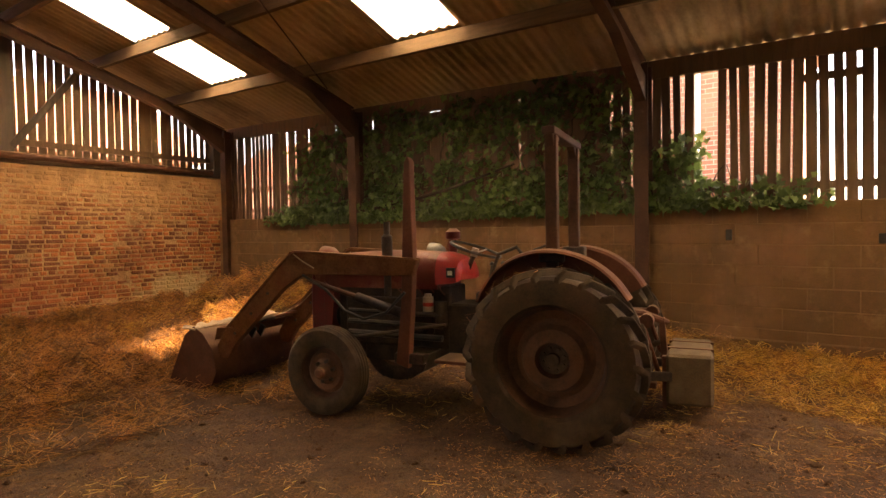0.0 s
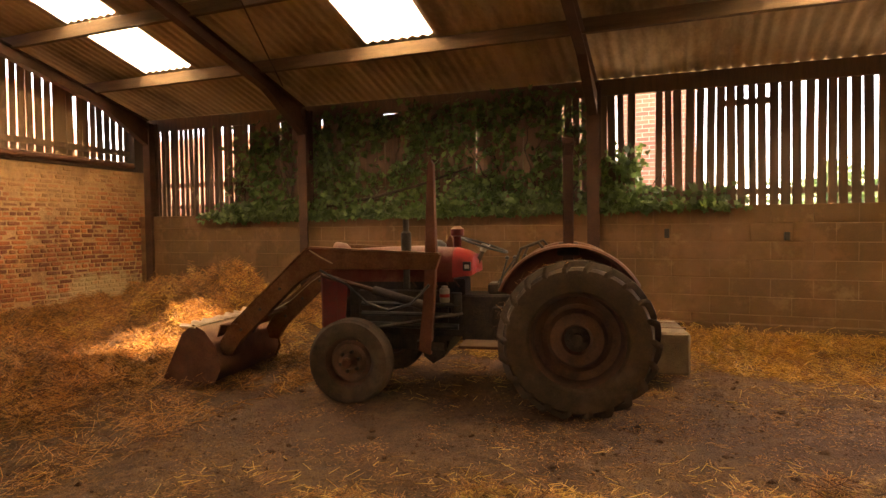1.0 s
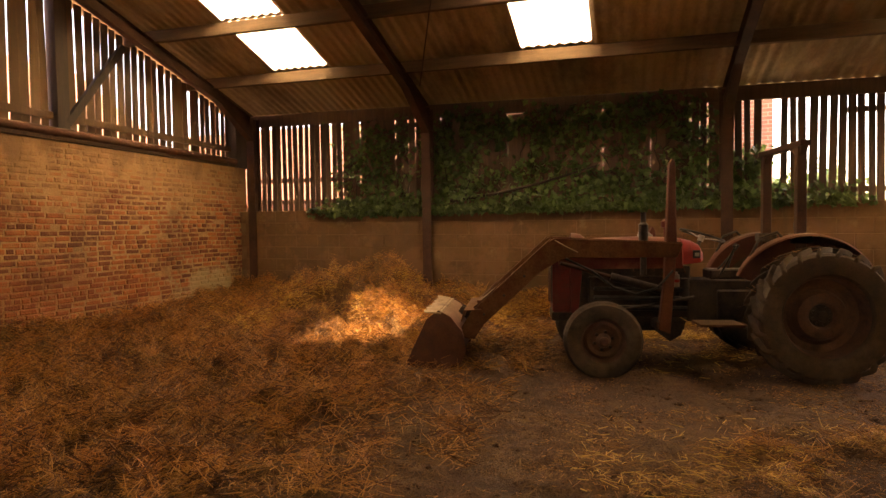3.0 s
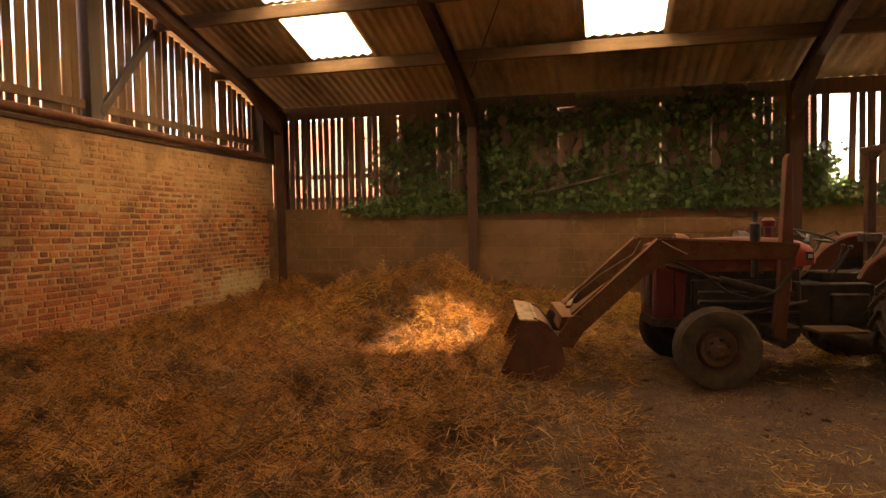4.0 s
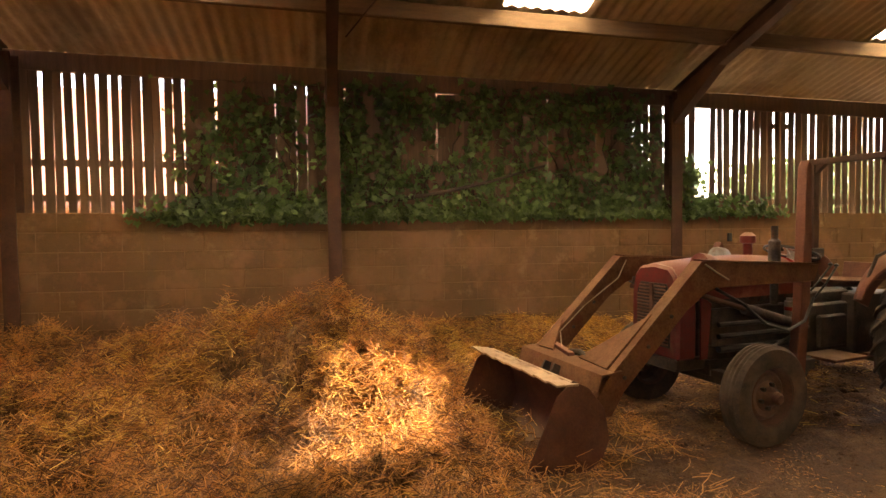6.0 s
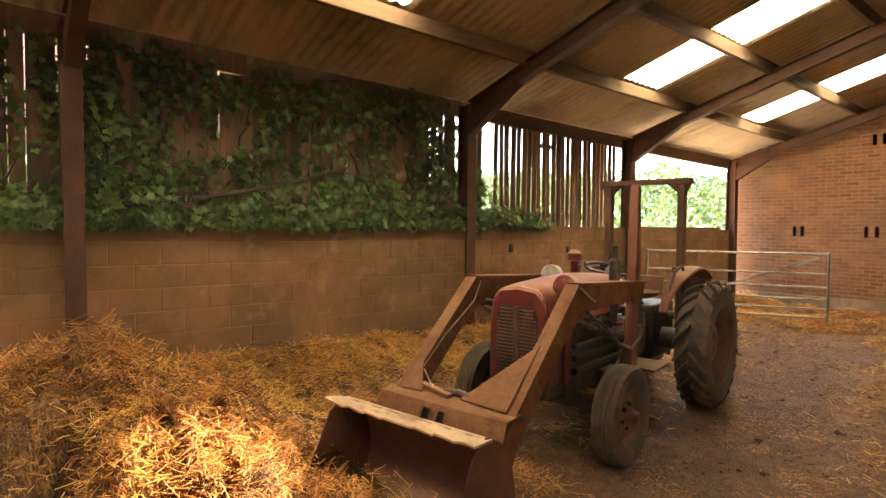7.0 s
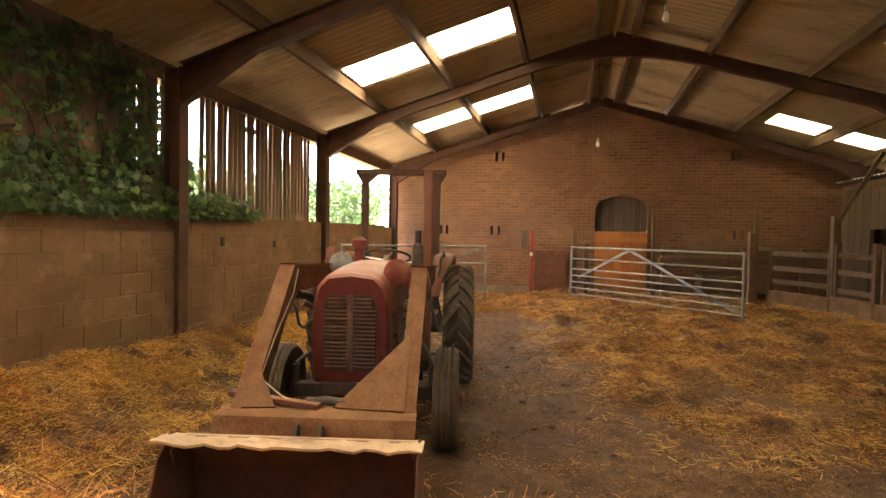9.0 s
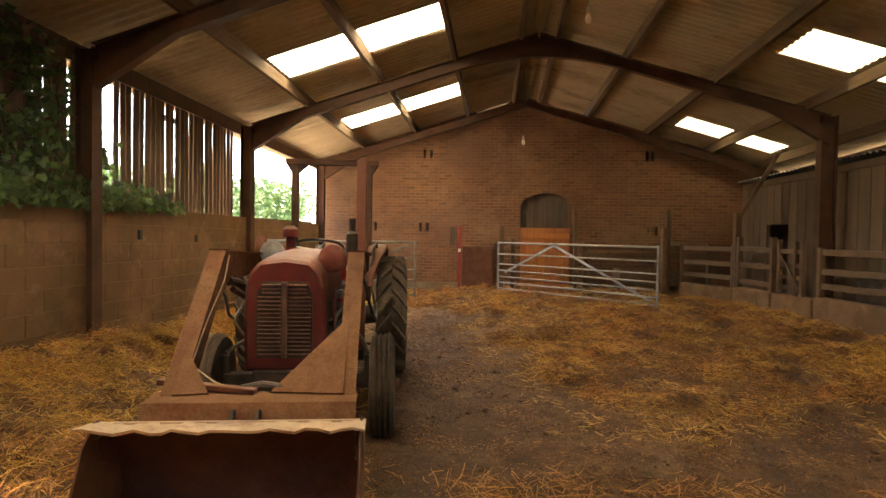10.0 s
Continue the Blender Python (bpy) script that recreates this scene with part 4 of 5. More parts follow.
part("dash_panel", Shape().box(0.88, 0.95, 0.225, 0.256, 1.10, 1.18), "black", tractor, "small dark instrument plate", 0.004)
part("instrument_plate", Shape().box(0.895, 0.935, 0.25, 0.260, 1.12, 1.155), "white", tractor, "pale worn label plate")
# nose with its grille
nose = part("nose", Shape().plate([(-0.27, 0.55), (0.27, 0.55), (0.275, 0.9), (0.265, 1.08), (0.235, 1.19), (0.17, 1.255), (0, 1.275), (-0.17, 1.255), (-0.235, 1.19), (-0.265, 1.08), (-0.275, 0.9)], 2.12, 2.31, "x"), "red", tractor, "faded red radiator cowl", 0.022, at=pose(0, -0.02, 0) @ Matrix.Diagonal((1, 0.93, 1, 1)))
part("grille_panel", Shape().plate([(-0.185, 0.64), (0.185, 0.64), (0.19, 0.9), (0.185, 1.06), (0.15, 1.13), (-0.15, 1.13), (-0.185, 1.06), (-0.19, 0.9)], 2.30, 2.318, "x"), "engine", nose, "dark radiator mesh")
for k in range(18):
    z = 0.665 + k * 0.026
    w = 0.178 if z < 1.05 else 0.15
    for q in (-1, 1):
        part("grille_bar", Shape().tube([(2.325, q * 0.015, z), (2.332, q * 0.1, z), (2.326, q * w, z)], 0.0075, 6), "rim", nose)
part("grille_centre_bar", Shape().box(2.318, 2.342, -0.02, 0.02, 0.64, 1.13), "rim", nose, bevel=0.004)
part("nose_base", Shape().box(2.02, 2.32, -0.22, 0.22, 0.47, 0.56), "engine", tractor, bevel=0.012)
for q in (-1, 1):
    part("side_panel", Shape().plate([(2.13, 0.56), (2.06, 0.56), (2.02, 0.98), (2.13, 1.05)], 0.262 * q, 0.276 * q), "red", tractor, "red panel beside the radiator", 0.003)
s = Shape().lathe([(0.0, -0.10), (0.05, -0.085), (0.085, -0.04), (0.095, 0.02), (0.095, 0.05), (0.08, 0.055), (0.0, 0.06)], 20, (2.08, 0.26, 1.27), "x")
part("headlamp", s, "bonnet", tractor, "dusty red headlamp shell")
part("headlamp", Shape().lathe([(0.0, -0.10), (0.05, -0.085), (0.085, -0.04), (0.095, 0.02), (0.095, 0.05), (0.08, 0.055), (0.0, 0.06)], 20, (1.30, -0.30, 1.28), "x"), "galv", tractor, "round work lamp with a pale metal shell")
part("exhaust", Shape().tube([(1.44, 0.34, 0.95), (1.44, 0.34, 1.18), (1.44, 0.34, 1.2), (1.44, 0.34, 1.44), (1.44, 0.34, 1.46), (1.44, 0.34, 1.56)], [0.03, 0.03, 0.045, 0.045, 0.026, 0.026], 14), "engine", tractor, "dark upright exhaust silencer")
part("air_intake", Shape().tube([(1.08, -0.2, 1.2), (1.08, -0.2, 1.40), (1.08, -0.2, 1.41), (1.08, -0.2, 1.47), (1.08, -0.2, 1.50)], [0.038, 0.038, 0.065, 0.065, 0.03], 16), "red", tractor, "red air intake with a round cap")

# steering wheel, seat, levers
sw = pose(0.79, 0.0, 1.32, 0, -18, 0)
ring = [sw @ Vector((0.215 * math.cos(a), 0.215 * math.sin(a), 0)) for a in np.linspace(0, 2 * math.pi, 33)]
wheel_ob = part("steering_wheel", Shape().tube(ring, 0.012, 8), "hose", tractor, "black steering wheel with thin metal spokes")
s = Shape()
for k in range(3):
    a = k * 2 * math.pi / 3 + 0.4
    s.tube([sw @ Vector((0.02 * math.cos(a), 0.02 * math.sin(a), -0.03)), sw @ Vector((0.2 * math.cos(a), 0.2 * math.sin(a), 0))], 0.007, 6)
s.tube([sw @ Vector((0, 0, -0.06)), sw @ Vector((0, 0, 0.01))], 0.03, 12)
part("spokes", s, "chrome", wheel_ob)
part("steering_column", Shape().tube([(0.86, 0, 1.15), sw @ Vector((0, 0, -0.03))], 0.02, 8), "engine", tractor)
s = Shape().lathe([(0.0, 0.0), (0.12, 0.01), (0.19, 0.04), (0.21, 0.075), (0.205, 0.08), (0.18, 0.055), (0.0, 0.02)], 24, (0.06, 0, 0.98), "z")
s.plate([(-0.17, 1.04), (-0.14, 1.02), (-0.17, 1.2), (-0.2, 1.2)], -0.17, 0.17)
part("seat", s, "rust", tractor, "worn metal pan seat", 0.004)
part("seat_stem", Shape().tube([(-0.05, 0, 0.9), (0.06, 0, 0.99)], 0.03, 8), "engine", tractor)
for x, y, dx, dy in ((0.72, 0.05, -0.22, 0.10), (0.66, 0.10, -0.10, 0.14), (0.55, -0.05, -0.12, -0.05)):
    s = Shape().tube([(x, y, 0.9), (x + dx * 0.5, y + dy * 0.6, 1.05), (x + dx, y + dy, 1.2)], 0.009, 8)
    s.lathe([(0, -0.02), (0.018, -0.01), (0.02, 0.006), (0.0, 0.02)], 10, (x + dx, y + dy, 1.215), "z")
    part("lever", s, "hose", tractor, "thin lever with a round knob")

# mudguards
for q in (-1, 1):
    secs = []
    for a in np.linspace(radians(22), radians(152), 22):
        c, d = math.cos(a), math.sin(a)
        ring = ((0.40, 0.0), (0.595, 0.0), (0.615, 0.02), (0.625, 0.12), (0.615, 0.20), (0.60, 0.215), (0.595, 0.21), (0.610, 0.12), (0.600, 0.03), (0.58, 0.012), (0.40, 0.012))
        wide = 0.38 + 0.62 * step(radians(25), radians(80), a)
        secs.append([(0.04 + r * c, q * (0.40 + max(w * wide, min(w, 0.03))), 0.715 + r * d) for r, w in ring])
    part("mudguard", sweep(secs), "guard", tractor, "dusty red rear mudguard")
    part("mudguard_bracket", Shape().tube([(0.22, q * 0.5, 1.28), (0.28, q * 0.5, 1.35), (0.42, q * 0.48, 1.30), (0.5, q * 0.46, 1.12)], 0.014, 8), "engine", tractor)

# safety hoop
for y in (0.41, -0.335):
    part("hoop_upright", Shape().beam((0.04, y, 0.75), (0.04, y, 2.14), 0.07, 0.085, (1, 0, 0)), "steel", tractor, "worn dark steel upright of the safety hoop", 0.006)
    part("hoop_clamp", Shape().box(-0.05, 0.13, y - 0.06, y + 0.06, 1.24, 1.33), "engine", tractor, bevel=0.01)
s = Shape().beam((0.04, -0.43, 2.165), (0.04, 0.505, 2.165), 0.09, 0.055)
for a, b in ((0.375, 0.27), (0.445, 0.50), (-0.30, -0.20), (-0.37, -0.425)):
    s.plate([(a, 2.14), (b, 2.14), (a, 2.05)], 0.01, 0.07, "x")
part("hoop_bar", s, "steel", tractor, "cross bar on top of the safety hoop", 0.006)

# loader: masts, booms, rams, cross frame, bucket
LY = 0.43
for q in (-1, 1):
    y = LY * q
    top = 2.07 if q > 0 else 1.42
    s = Shape().plate([(1.21, 0.38), (1.32, 0.42), (1.265, 0.9), (1.25, 1.28), (1.218, top - 0.05), (1.19, top), (1.165, top - 0.04), (1.15, 1.26), (1.17, 0.9)], y - 0.05 - 0.02 * q, y + 0.03 - 0.02 * q)
    part("loader_mast", s, "guard", tractor, "tall rusty loader mast" if q > 0 else "rusty loader mast", 0.006)
    part("mast_foot", Shape().box(1.08, 1.34, min(y, 0.2 * q), max(y, 0.2 * q), 0.42, 0.50), "engine", tractor, bevel=0.006)
    s = Shape().plate([(1.10, 1.255), (2.30, 1.32), (2.37, 1.28), (3.14, 0.57), (3.23, 0.44), (3.20, 0.33), (3.10, 0.32), (3.00, 0.47), (2.45, 0.98), (2.26, 1.10), (2.12, 1.125), (1.15, 1.125)], y - 0.035, y + 0.035)
    part("boom", s, "boom", tractor, "long cranked loader boom in worn red paint", 0.006)
    s = Shape().plate([(1.12, 1.257), (2.30, 1.322), (2.31, 1.332), (1.12, 1.267)], y - 0.06, y + 0.06).beam((2.33, y, 1.318), (3.14, y, 0.575), 0.10, 0.012)
    part("boom_flange", s, "boom", tractor)
    s = Shape().tube([(1.22, y - 0.1 * q, 0.78), (1.75, y - 0.1 * q, 0.93)], 0.042, 12)
    part("lift_ram", s, "engine", tractor, "dark hydraulic ram")
    part("ram_rod", Shape().tube([(1.75, y - 0.1 * q, 0.93), (2.24, y - 0.07 * q, 1.07)], 0.02, 10), "steel", tractor, "dull ram rod")
    tri = ((3.06, 0.05, 0.62), (3.10, 0.42, 0.62), (2.72, 0.42, 0.958)) if q > 0 else ((3.08, 0.25, 0.62), (3.10, 0.42, 0.62), (2.88, 0.42, 0.815))
    s = Shape().add([(x + d, a * q, z + d) for d in (0, 0.012) for x, a, z in tri], [(0, 1, 2), (3, 5, 4), (0, 3, 4, 1), (1, 4, 5, 2), (2, 5, 3, 0)])
    part("boom_gusset", s, "boom", tractor, "welded triangular gusset plate")
    part("hose", Shape().tube([(1.2, y + 0.06 * q, 1.0), (1.35, y + 0.10 * q, 0.84), (1.55, y + 0.11 * q, 0.78), (1.75, y + 0.09 * q, 0.84), (1.95, y + 0.06 * q, 1.0), (2.2, y + 0.05 * q, 1.12)], 0.012, 8), "hose", tractor, "black hydraulic hose")
    for j in range(3):
        part("boom_bolt", Shape().tube([(2.6 + 0.2 * j, y - 0.045, 0.95 - 0.19 * j), (2.6 + 0.2 * j, y + 0.045, 0.95 - 0.19 * j)], 0.014, 8), "engine", tractor)
s = Shape().plate([(3.03, 0.625), (3.20, 0.615), (3.235, 0.50), (3.222, 0.50), (3.188, 0.602), (3.03, 0.612)], -0.53, 0.49)
part("cross_frame", s, "boom", tractor, "welded cross frame between the booms", 0.003)
part("cross_bar", Shape().beam((2.98, -0.53, 0.665), (3.08, -0.02, 0.635), 0.05, 0.03), "guard", tractor, "bent rusty angle bar", 0.004)
part("cross_tube", Shape().tube([(3.04, -0.1, 0.635), (3.02, 0.0, 0.65), (3.04, 0.14, 0.635)], 0.025, 10), "engine", tractor)
for y in (-0.10, 0.02):
    part("bucket_lug", Shape().plate([(3.14, 0.54), (3.26, 0.60), (3.30, 0.54), (3.20, 0.44)], y, y + 0.02), "engine", tractor)
part("twine", Shape().tube([(2.28, -0.375, 1.29), (2.36, -0.38, 1.14), (2.70, -0.38, 0.93), (2.94, -0.385, 0.73)], 0.004, 6), "rope", tractor, "pale baler twine along the boom")
part("twine", Shape().tube([(2.94, -0.37, 0.73), (3.02, -0.24, 0.67), (3.08, -0.12, 0.64)], 0.004, 6), "rope", tractor)
for q in (-1, 1):
    part("twine", Shape().tube([(2.30, q * 0.475, 1.30), (2.2, q * 0.48, 1.24), (2.08, q * 0.48, 1.18)], 0.006, 6), "rope", tractor)
part("right_feed_pipe", Shape().tube([(2.2, -0.40, 1.12), (2.1, -0.36, 1.10), (1.9, -0.3, 1.0)], 0.03, 10), "engine", tractor)

# bucket: a bent sheet between two cheeks
BW = 0.53
cut = [(3.80, 0.02), (3.36, 0.03), (3.25, 0.09), (3.20, 0.22), (3.23, 0.40), (3.34, 0.54), (3.45, 0.605)]
inner = [(x + dx, z + dz) for (x, z), (dx, dz) in zip(cut, ((0, 0.012), (0, 0.012), (0.008, 0.012), (0.014, 0.004), (0.014, -0.002), (0.013, -0.005), (0.013, -0.004)))]
bucket = part("bucket", Shape().plate(cut + inner[::-1], -BW - 0.08, BW), "rust", tractor, "rusty scraped steel loader bucket", smooth=50)
for q in (-1, 1):
    part("bucket_cheek", Shape().plate([(3.82, 0.015), (3.35, 0.02), (3.235, 0.08), (3.175, 0.21), (3.215, 0.41), (3.33, 0.555), (3.45, 0.62), (3.57, 0.53)], q * BW - 0.006 - (0.08 if q < 0 else 0), q * BW + 0.006 - (0.08 if q < 0 else 0)), "rust", bucket, "rusty side plate", 0.002)
    part("wear_plate", Shape().plate([(3.27, 0.44), (3.36, 0.55), (3.50, 0.55), (3.46, 0.44), (3.33, 0.37)], q * (BW - 0.03) - (0.08 if q < 0 else 0), q * (BW - 0.02) - (0.08 if q < 0 else 0)), "rust", bucket)
rimpts = []
for k in range(25):
    y = -BW - 0.10 + k * (2 * BW + 0.12) / 24
    rimpts.append((y, 0.012 * math.sin(k * 1.7) + 0.008 * math.sin(k * 4.1) + (0.02 if k < 2 else 0)))
v = [p for y, d in rimpts for p in ((3.42, y, 0.585), (3.59 + d, y, 0.60 + d * 0.9), (3.59 + d, y, 0.612 + d * 0.9), (3.42, y, 0.60))]
f = [(i * 4 + k, i * 4 + (k + 1) % 4, (i + 1) * 4 + (k + 1) % 4, (i + 1) * 4 + k) for i in range(24) for k in range(4)] + [(0, 1, 2, 3), (96, 99, 98, 97)]
# sunlit look of the rim comes from its pale material
part("bucket_rim", Shape().add(v, f), "scraped", bucket, "bent and torn upper rim, paler to look sunlit")
part("cutting_edge", Shape().box(3.70, 3.83, -BW - 0.08, BW, 0.012, 0.03), "rust", bucket, bevel=0.003)

# rear linkage
for y, ye in ((-0.24, -0.62), (0.24, -0.12)):
    part("lower_link", Shape().beam((-0.2, y, 0.42), (-0.76, ye, 0.36), 0.025, 0.07), "engine", tractor, bevel=0.005)
    part("lift_rod", Shape().tube([(-0.52, (y + ye) / 2, 0.80), (-0.62, ye, 0.40)], 0.018, 8), "guard", tractor)
    s = Shape().tube([(-0.1, y, 0.82), (-0.42, (y + ye) / 2, 0.80), (-0.56, (y + ye) / 2, 0.80)], 0.03, 10).tube([(-0.56, (y + ye) / 2 - 0.05, 0.80), (-0.56, (y + ye) / 2 + 0.05, 0.80)], 0.05, 12)
    part("lift_arm", s, "rust", tractor)
part("top_link", Shape().tube([(-0.25, 0, 0.86), (-0.5, -0.16, 0.82), (-0.68, -0.29, 0.74)], [0.028, 0.034, 0.024], 10), "rust", tractor)
part("cross_shaft", Shape().tube([(-0.1, -0.32, 0.82), (-0.1, 0.32, 0.82)], 0.04, 12), "engine", tractor)
part("tow_bar", Shape().box(-0.62, -0.2, -0.04, 0.04, 0.30, 0.34), "rust", tractor, bevel=0.004)

# the concrete weight on the linkage
m_block = TRACTOR_AT @ pose(-0.83, -0.44, 0.06)
weight = thing("ballast_block", "dusty cast concrete ballast block hung on the rear linkage", "ballast weight", m_block)
part("block_body", Shape().box(-0.17, 0.15, -0.36, 0.36, 0.10, 0.475), "concrete", weight, "dusty cast concrete", 0.02)
part("strap", Shape().box(-0.175, 0.155, 0.08, 0.12, 0.095, 0.481), "rust", weight, "rusty iron strap", 0.002)
part("strap", Shape().box(-0.175, 0.155, -0.22, -0.18, 0.095, 0.481), "rust", weight, "rusty iron strap", 0.002)
part("hanger", Shape().plate([(0.15, 0.20), (0.18, 0.20), (0.21, 0.70), (0.17, 0.72), (0.15, 0.46)], 0.12, 0.20), "rust", weight, "rusty iron hanger", 0.004)
for y in (-0.20, 0.30):
    part("hanger", Shape().box(0.15, 0.18, y - 0.03, y + 0.03, 0.05, 0.45), "rust", weight, bevel=0.004)

# ---- gates and fences ----


def tube_gate(p, q, z0, z1, rails, brace, label):
    """A galvanised gate of round rails between two points on the ground."""
    p, q = Vector((*p, 0)), Vector((*q, 0))
    d = q - p
    n = d.length
    th = thing("metal_gate", label, "gate", Matrix.Translation(p) @ Matrix.Rotation(math.atan2(d.y, d.x), 4, "Z"), "metal gates")
    for x in (0.0, n):
        part("gate_upright", Shape().tube([(x, 0, z0 - 0.03), (x, 0, z1 + 0.03)], 0.022, 10), "galv", th)
    for z in rails:
        part("gate_rail", Shape().tube([(0, 0, z), (n, 0, z)], 0.021 if z == z1 else 0.015, 8), "galv", th)
    for a, za, b, zb in brace:
        part("gate_brace", Shape().beam((a * n, 0.02, za), (b * n, 0.02, zb), 0.012, 0.045), "galv", th)
    return th


gate_a = tube_gate((3.25, 7.05), (4.45, 4.54), 0.28, 1.34, (0.30, 0.44, 0.60, 0.80, 1.02, 1.34), ((0.05, 0.33, 0.95, 1.28),), "dull galvanised tube gate standing half open")
gate_b = tube_gate((6.4, 2.91), (3.7, 0.105), 0.28, 1.33, (0.30, 0.44, 0.57, 0.71, 0.855, 1.08, 1.33), ((0.4, 1.31, 0.97, 0.34), (0.4, 1.31, 0.05, 0.67), (0.76, 0.31, 0.76, 1.33)), "galvanised seven-bar field gate, slightly bent")


def post(name, x, y, h, w, mat, label, z0=-0.05, tilt=0.0, cat="post", group="timber posts"):
    return solid(name, Shape().box(x - w / 2, x + w / 2, y - w / 2, y + w / 2, z0, h, pose(x, y, 0, 0, tilt, 8) @ pose(-x, -y, 0)), mat, label, cat, 0.008, group)


post("gate_post", 6.6, 2.84, 1.72, 0.10, "pale_wood", "pale square timber post holding the gate")
post("gate_post", 6.8, 2.58, 1.42, 0.09, "purlin", "brown timber post beside the orange door")
post("tall_post", 6.9, 1.12, 2.20, 0.085, "pale_wood", "tall pale timber post by the arch")
post("tall_post", 6.5, -0.85, 2.14, 0.09, "pale_wood", "tall pale timber post by the trough")
post("tall_post", 6.45, -0.76, 1.72, 0.12, "pale_wood", "short pale timber post by the trough")
post("corner_post", 5.15, -1.79, 2.02, 0.11, "pale_wood", "tall fence corner post with a diagonal prop")
brace = Shape().beam((5.12, -1.82, 1.92), (5.0, -2.46, 3.17), 0.06, 0.07)
solid("diagonal_prop", brace, "pale_wood", "slim pale timber prop rising to the roof", "prop", 0.006)

# fence round the side pen on a low concrete kerb
for (x0, y0, x1, y1, h) in ((5.15, -1.79, 6.55, -1.2, 0.52), (3.94, -1.97, 5.10, -1.80, 0.56), (2.9, -2.13, 3.90, -1.98, 0.56), (0.6, -2.47, 2.84, -2.14, 0.60)):
    s = Shape().beam((x0, y0, h / 2 - 0.05), (x1, y1, h / 2 - 0.05), 0.2, h + 0.1)
    solid("pen_kerb", s, "block", "chipped low concrete kerb wall with flaking whitewash", "kerb wall", 0.015, "pen kerbs", "structure")


def rail_fence(p, q, zs, h, label):
    th = thing("rail_fence", label, "fence", group="pen fences")
    p, q = Vector((*p, 0)), Vector((*q, 0))
    d = (q - p).normalized()
    for z in zs:
        part("rail", Shape().beam(p + Vector((0, 0, z)), q + Vector((0, 0, z + random.uniform(-0.02, 0.02))), 0.03, 0.095), "pale_wood", th, bevel=0.005)
    for k, e in enumerate((p + d * 0.06, q - d * 0.06)):
        part("fence_post", Shape().box(-0.045, 0.045, -0.045, 0.045, 0.4, h), "pale_wood", th, bevel=0.006, at=Matrix.Translation(e))
    return th


rail_fence((5.15, -1.79), (6.55, -1.15), (0.72, 0.99, 1.29), 1.38, "three-rail pale timber fence by the trough")
rail_fence((3.94, -1.97), (5.10, -1.80), (0.68, 1.0, 1.30), 1.54, "three-rail pale timber fence on the kerb")
rail_fence((0.6, -2.45), (2.87, -2.13), (0.78, 1.02, 1.30), 1.38, "long timber rail fence on the kerb")
wicket = thing("wicket_gate", "narrow timber wicket gate in the pen fence", "gate")
for z in (0.68, 0.86, 1.06, 1.30):
    part("rail", Shape().beam((3.25, -2.07, z), (3.82, -1.99, z), 0.025, 0.075), "pale_wood", wicket, bevel=0.004)
part("brace", Shape().beam((3.27, -2.05, 0.63), (3.80, -1.97, 1.25), 0.02, 0.06), "pale_wood", wicket, bevel=0.004)
for x, y, h in ((3.22, -2.08, 1.47), (3.40, -2.055, 1.47), (3.82, -1.99, 1.5)):
    part("stile", Shape().box(x - 0.035, x + 0.035, y - 0.035, y + 0.035, 0.5, h), "pale_wood", wicket, bevel=0.005)

# trough and boards by the east wall
tr = thing("feed_trough", "long weathered timber feed trough by the wall", "trough", pose(7.0, -0.4, 0.14, 0, 0, 0))
part("front_board", Shape().box(-0.32, -0.28, -0.75, 0.55, 0.28, 0.62), "purlin", tr, bevel=0.005)
part("back_board", Shape().box(0.30, 0.34, -0.75, 0.55, 0.28, 0.7), "purlin", tr, bevel=0.005)
part("base_board", Shape().box(-0.3, 0.32, -0.75, 0.55, 0.26, 0.29), "purlin", tr, bevel=0.004)
for y in (-0.75, 0.52):
    part("end_board", Shape().box(-0.3, 0.32, y, y + 0.03, 0.0, 0.62), "purlin", tr, bevel=0.004)
rails = thing("rail_fence", "dark heavy rails along the east wall", "fence", group="pen fences")
for z in (1.07, 1.26):
    part("rail", Shape().box(7.4, 7.45, -2.2, 0.9, z - 0.06, z + 0.06), "purlin", rails, bevel=0.006)
for y in (-2.1, -0.9, 0.8):
    part("fence_post", Shape().box(7.42, 7.54, y - 0.06, y + 0.06, -0.02, 1.38), "purlin", rails, bevel=0.006)
hatch = thing("loose_block", "pale block lying on the fence rail", "block", pose(7.42, -1.25, 1.32))
part("block_body", Shape().box(-0.05, 0.05, -0.13, 0.13, 0, 0.1), "concrete", hatch, bevel=0.008)

# doors and uprights on the east wall
door = thing("plank_door", "orange-stained plank door below the brick arch", "door", pose(XE - 0.05, 1.17, 0), kind="structure")
for k in range(8):
    part("plank", Shape().box(-0.02, 0.02, 0.15 * k + 0.003, 0.15 * k + 0.147, 0.02, 1.70), "orange_wood", door, bevel=0.004)
for z in (0.45, 1.5):
    part("ledge", Shape().box(-0.045, -0.02, 0.0, 1.2, z - 0.06, z + 0.06), "orange_wood", door, bevel=0.004)
panel = thing("sheet_door", "rust-brown metal sheet door leaning on the brick wall", "door", pose(XE - 0.09, 3.06, 0.06), kind="structure")
part("sheet", Shape().box(-0.015, 0.015, 0.0, 0.74, -0.08, 1.15), "rust", panel, bevel=0.004)
part("door_edge", Shape().box(-0.025, 0.025, -0.03, 0.0, -0.08, 1.19), "rust", panel, bevel=0.004)
post("red_post", 7.35, 3.86, 1.72, 0.075, "redpost", "bright red painted steel post", group="")
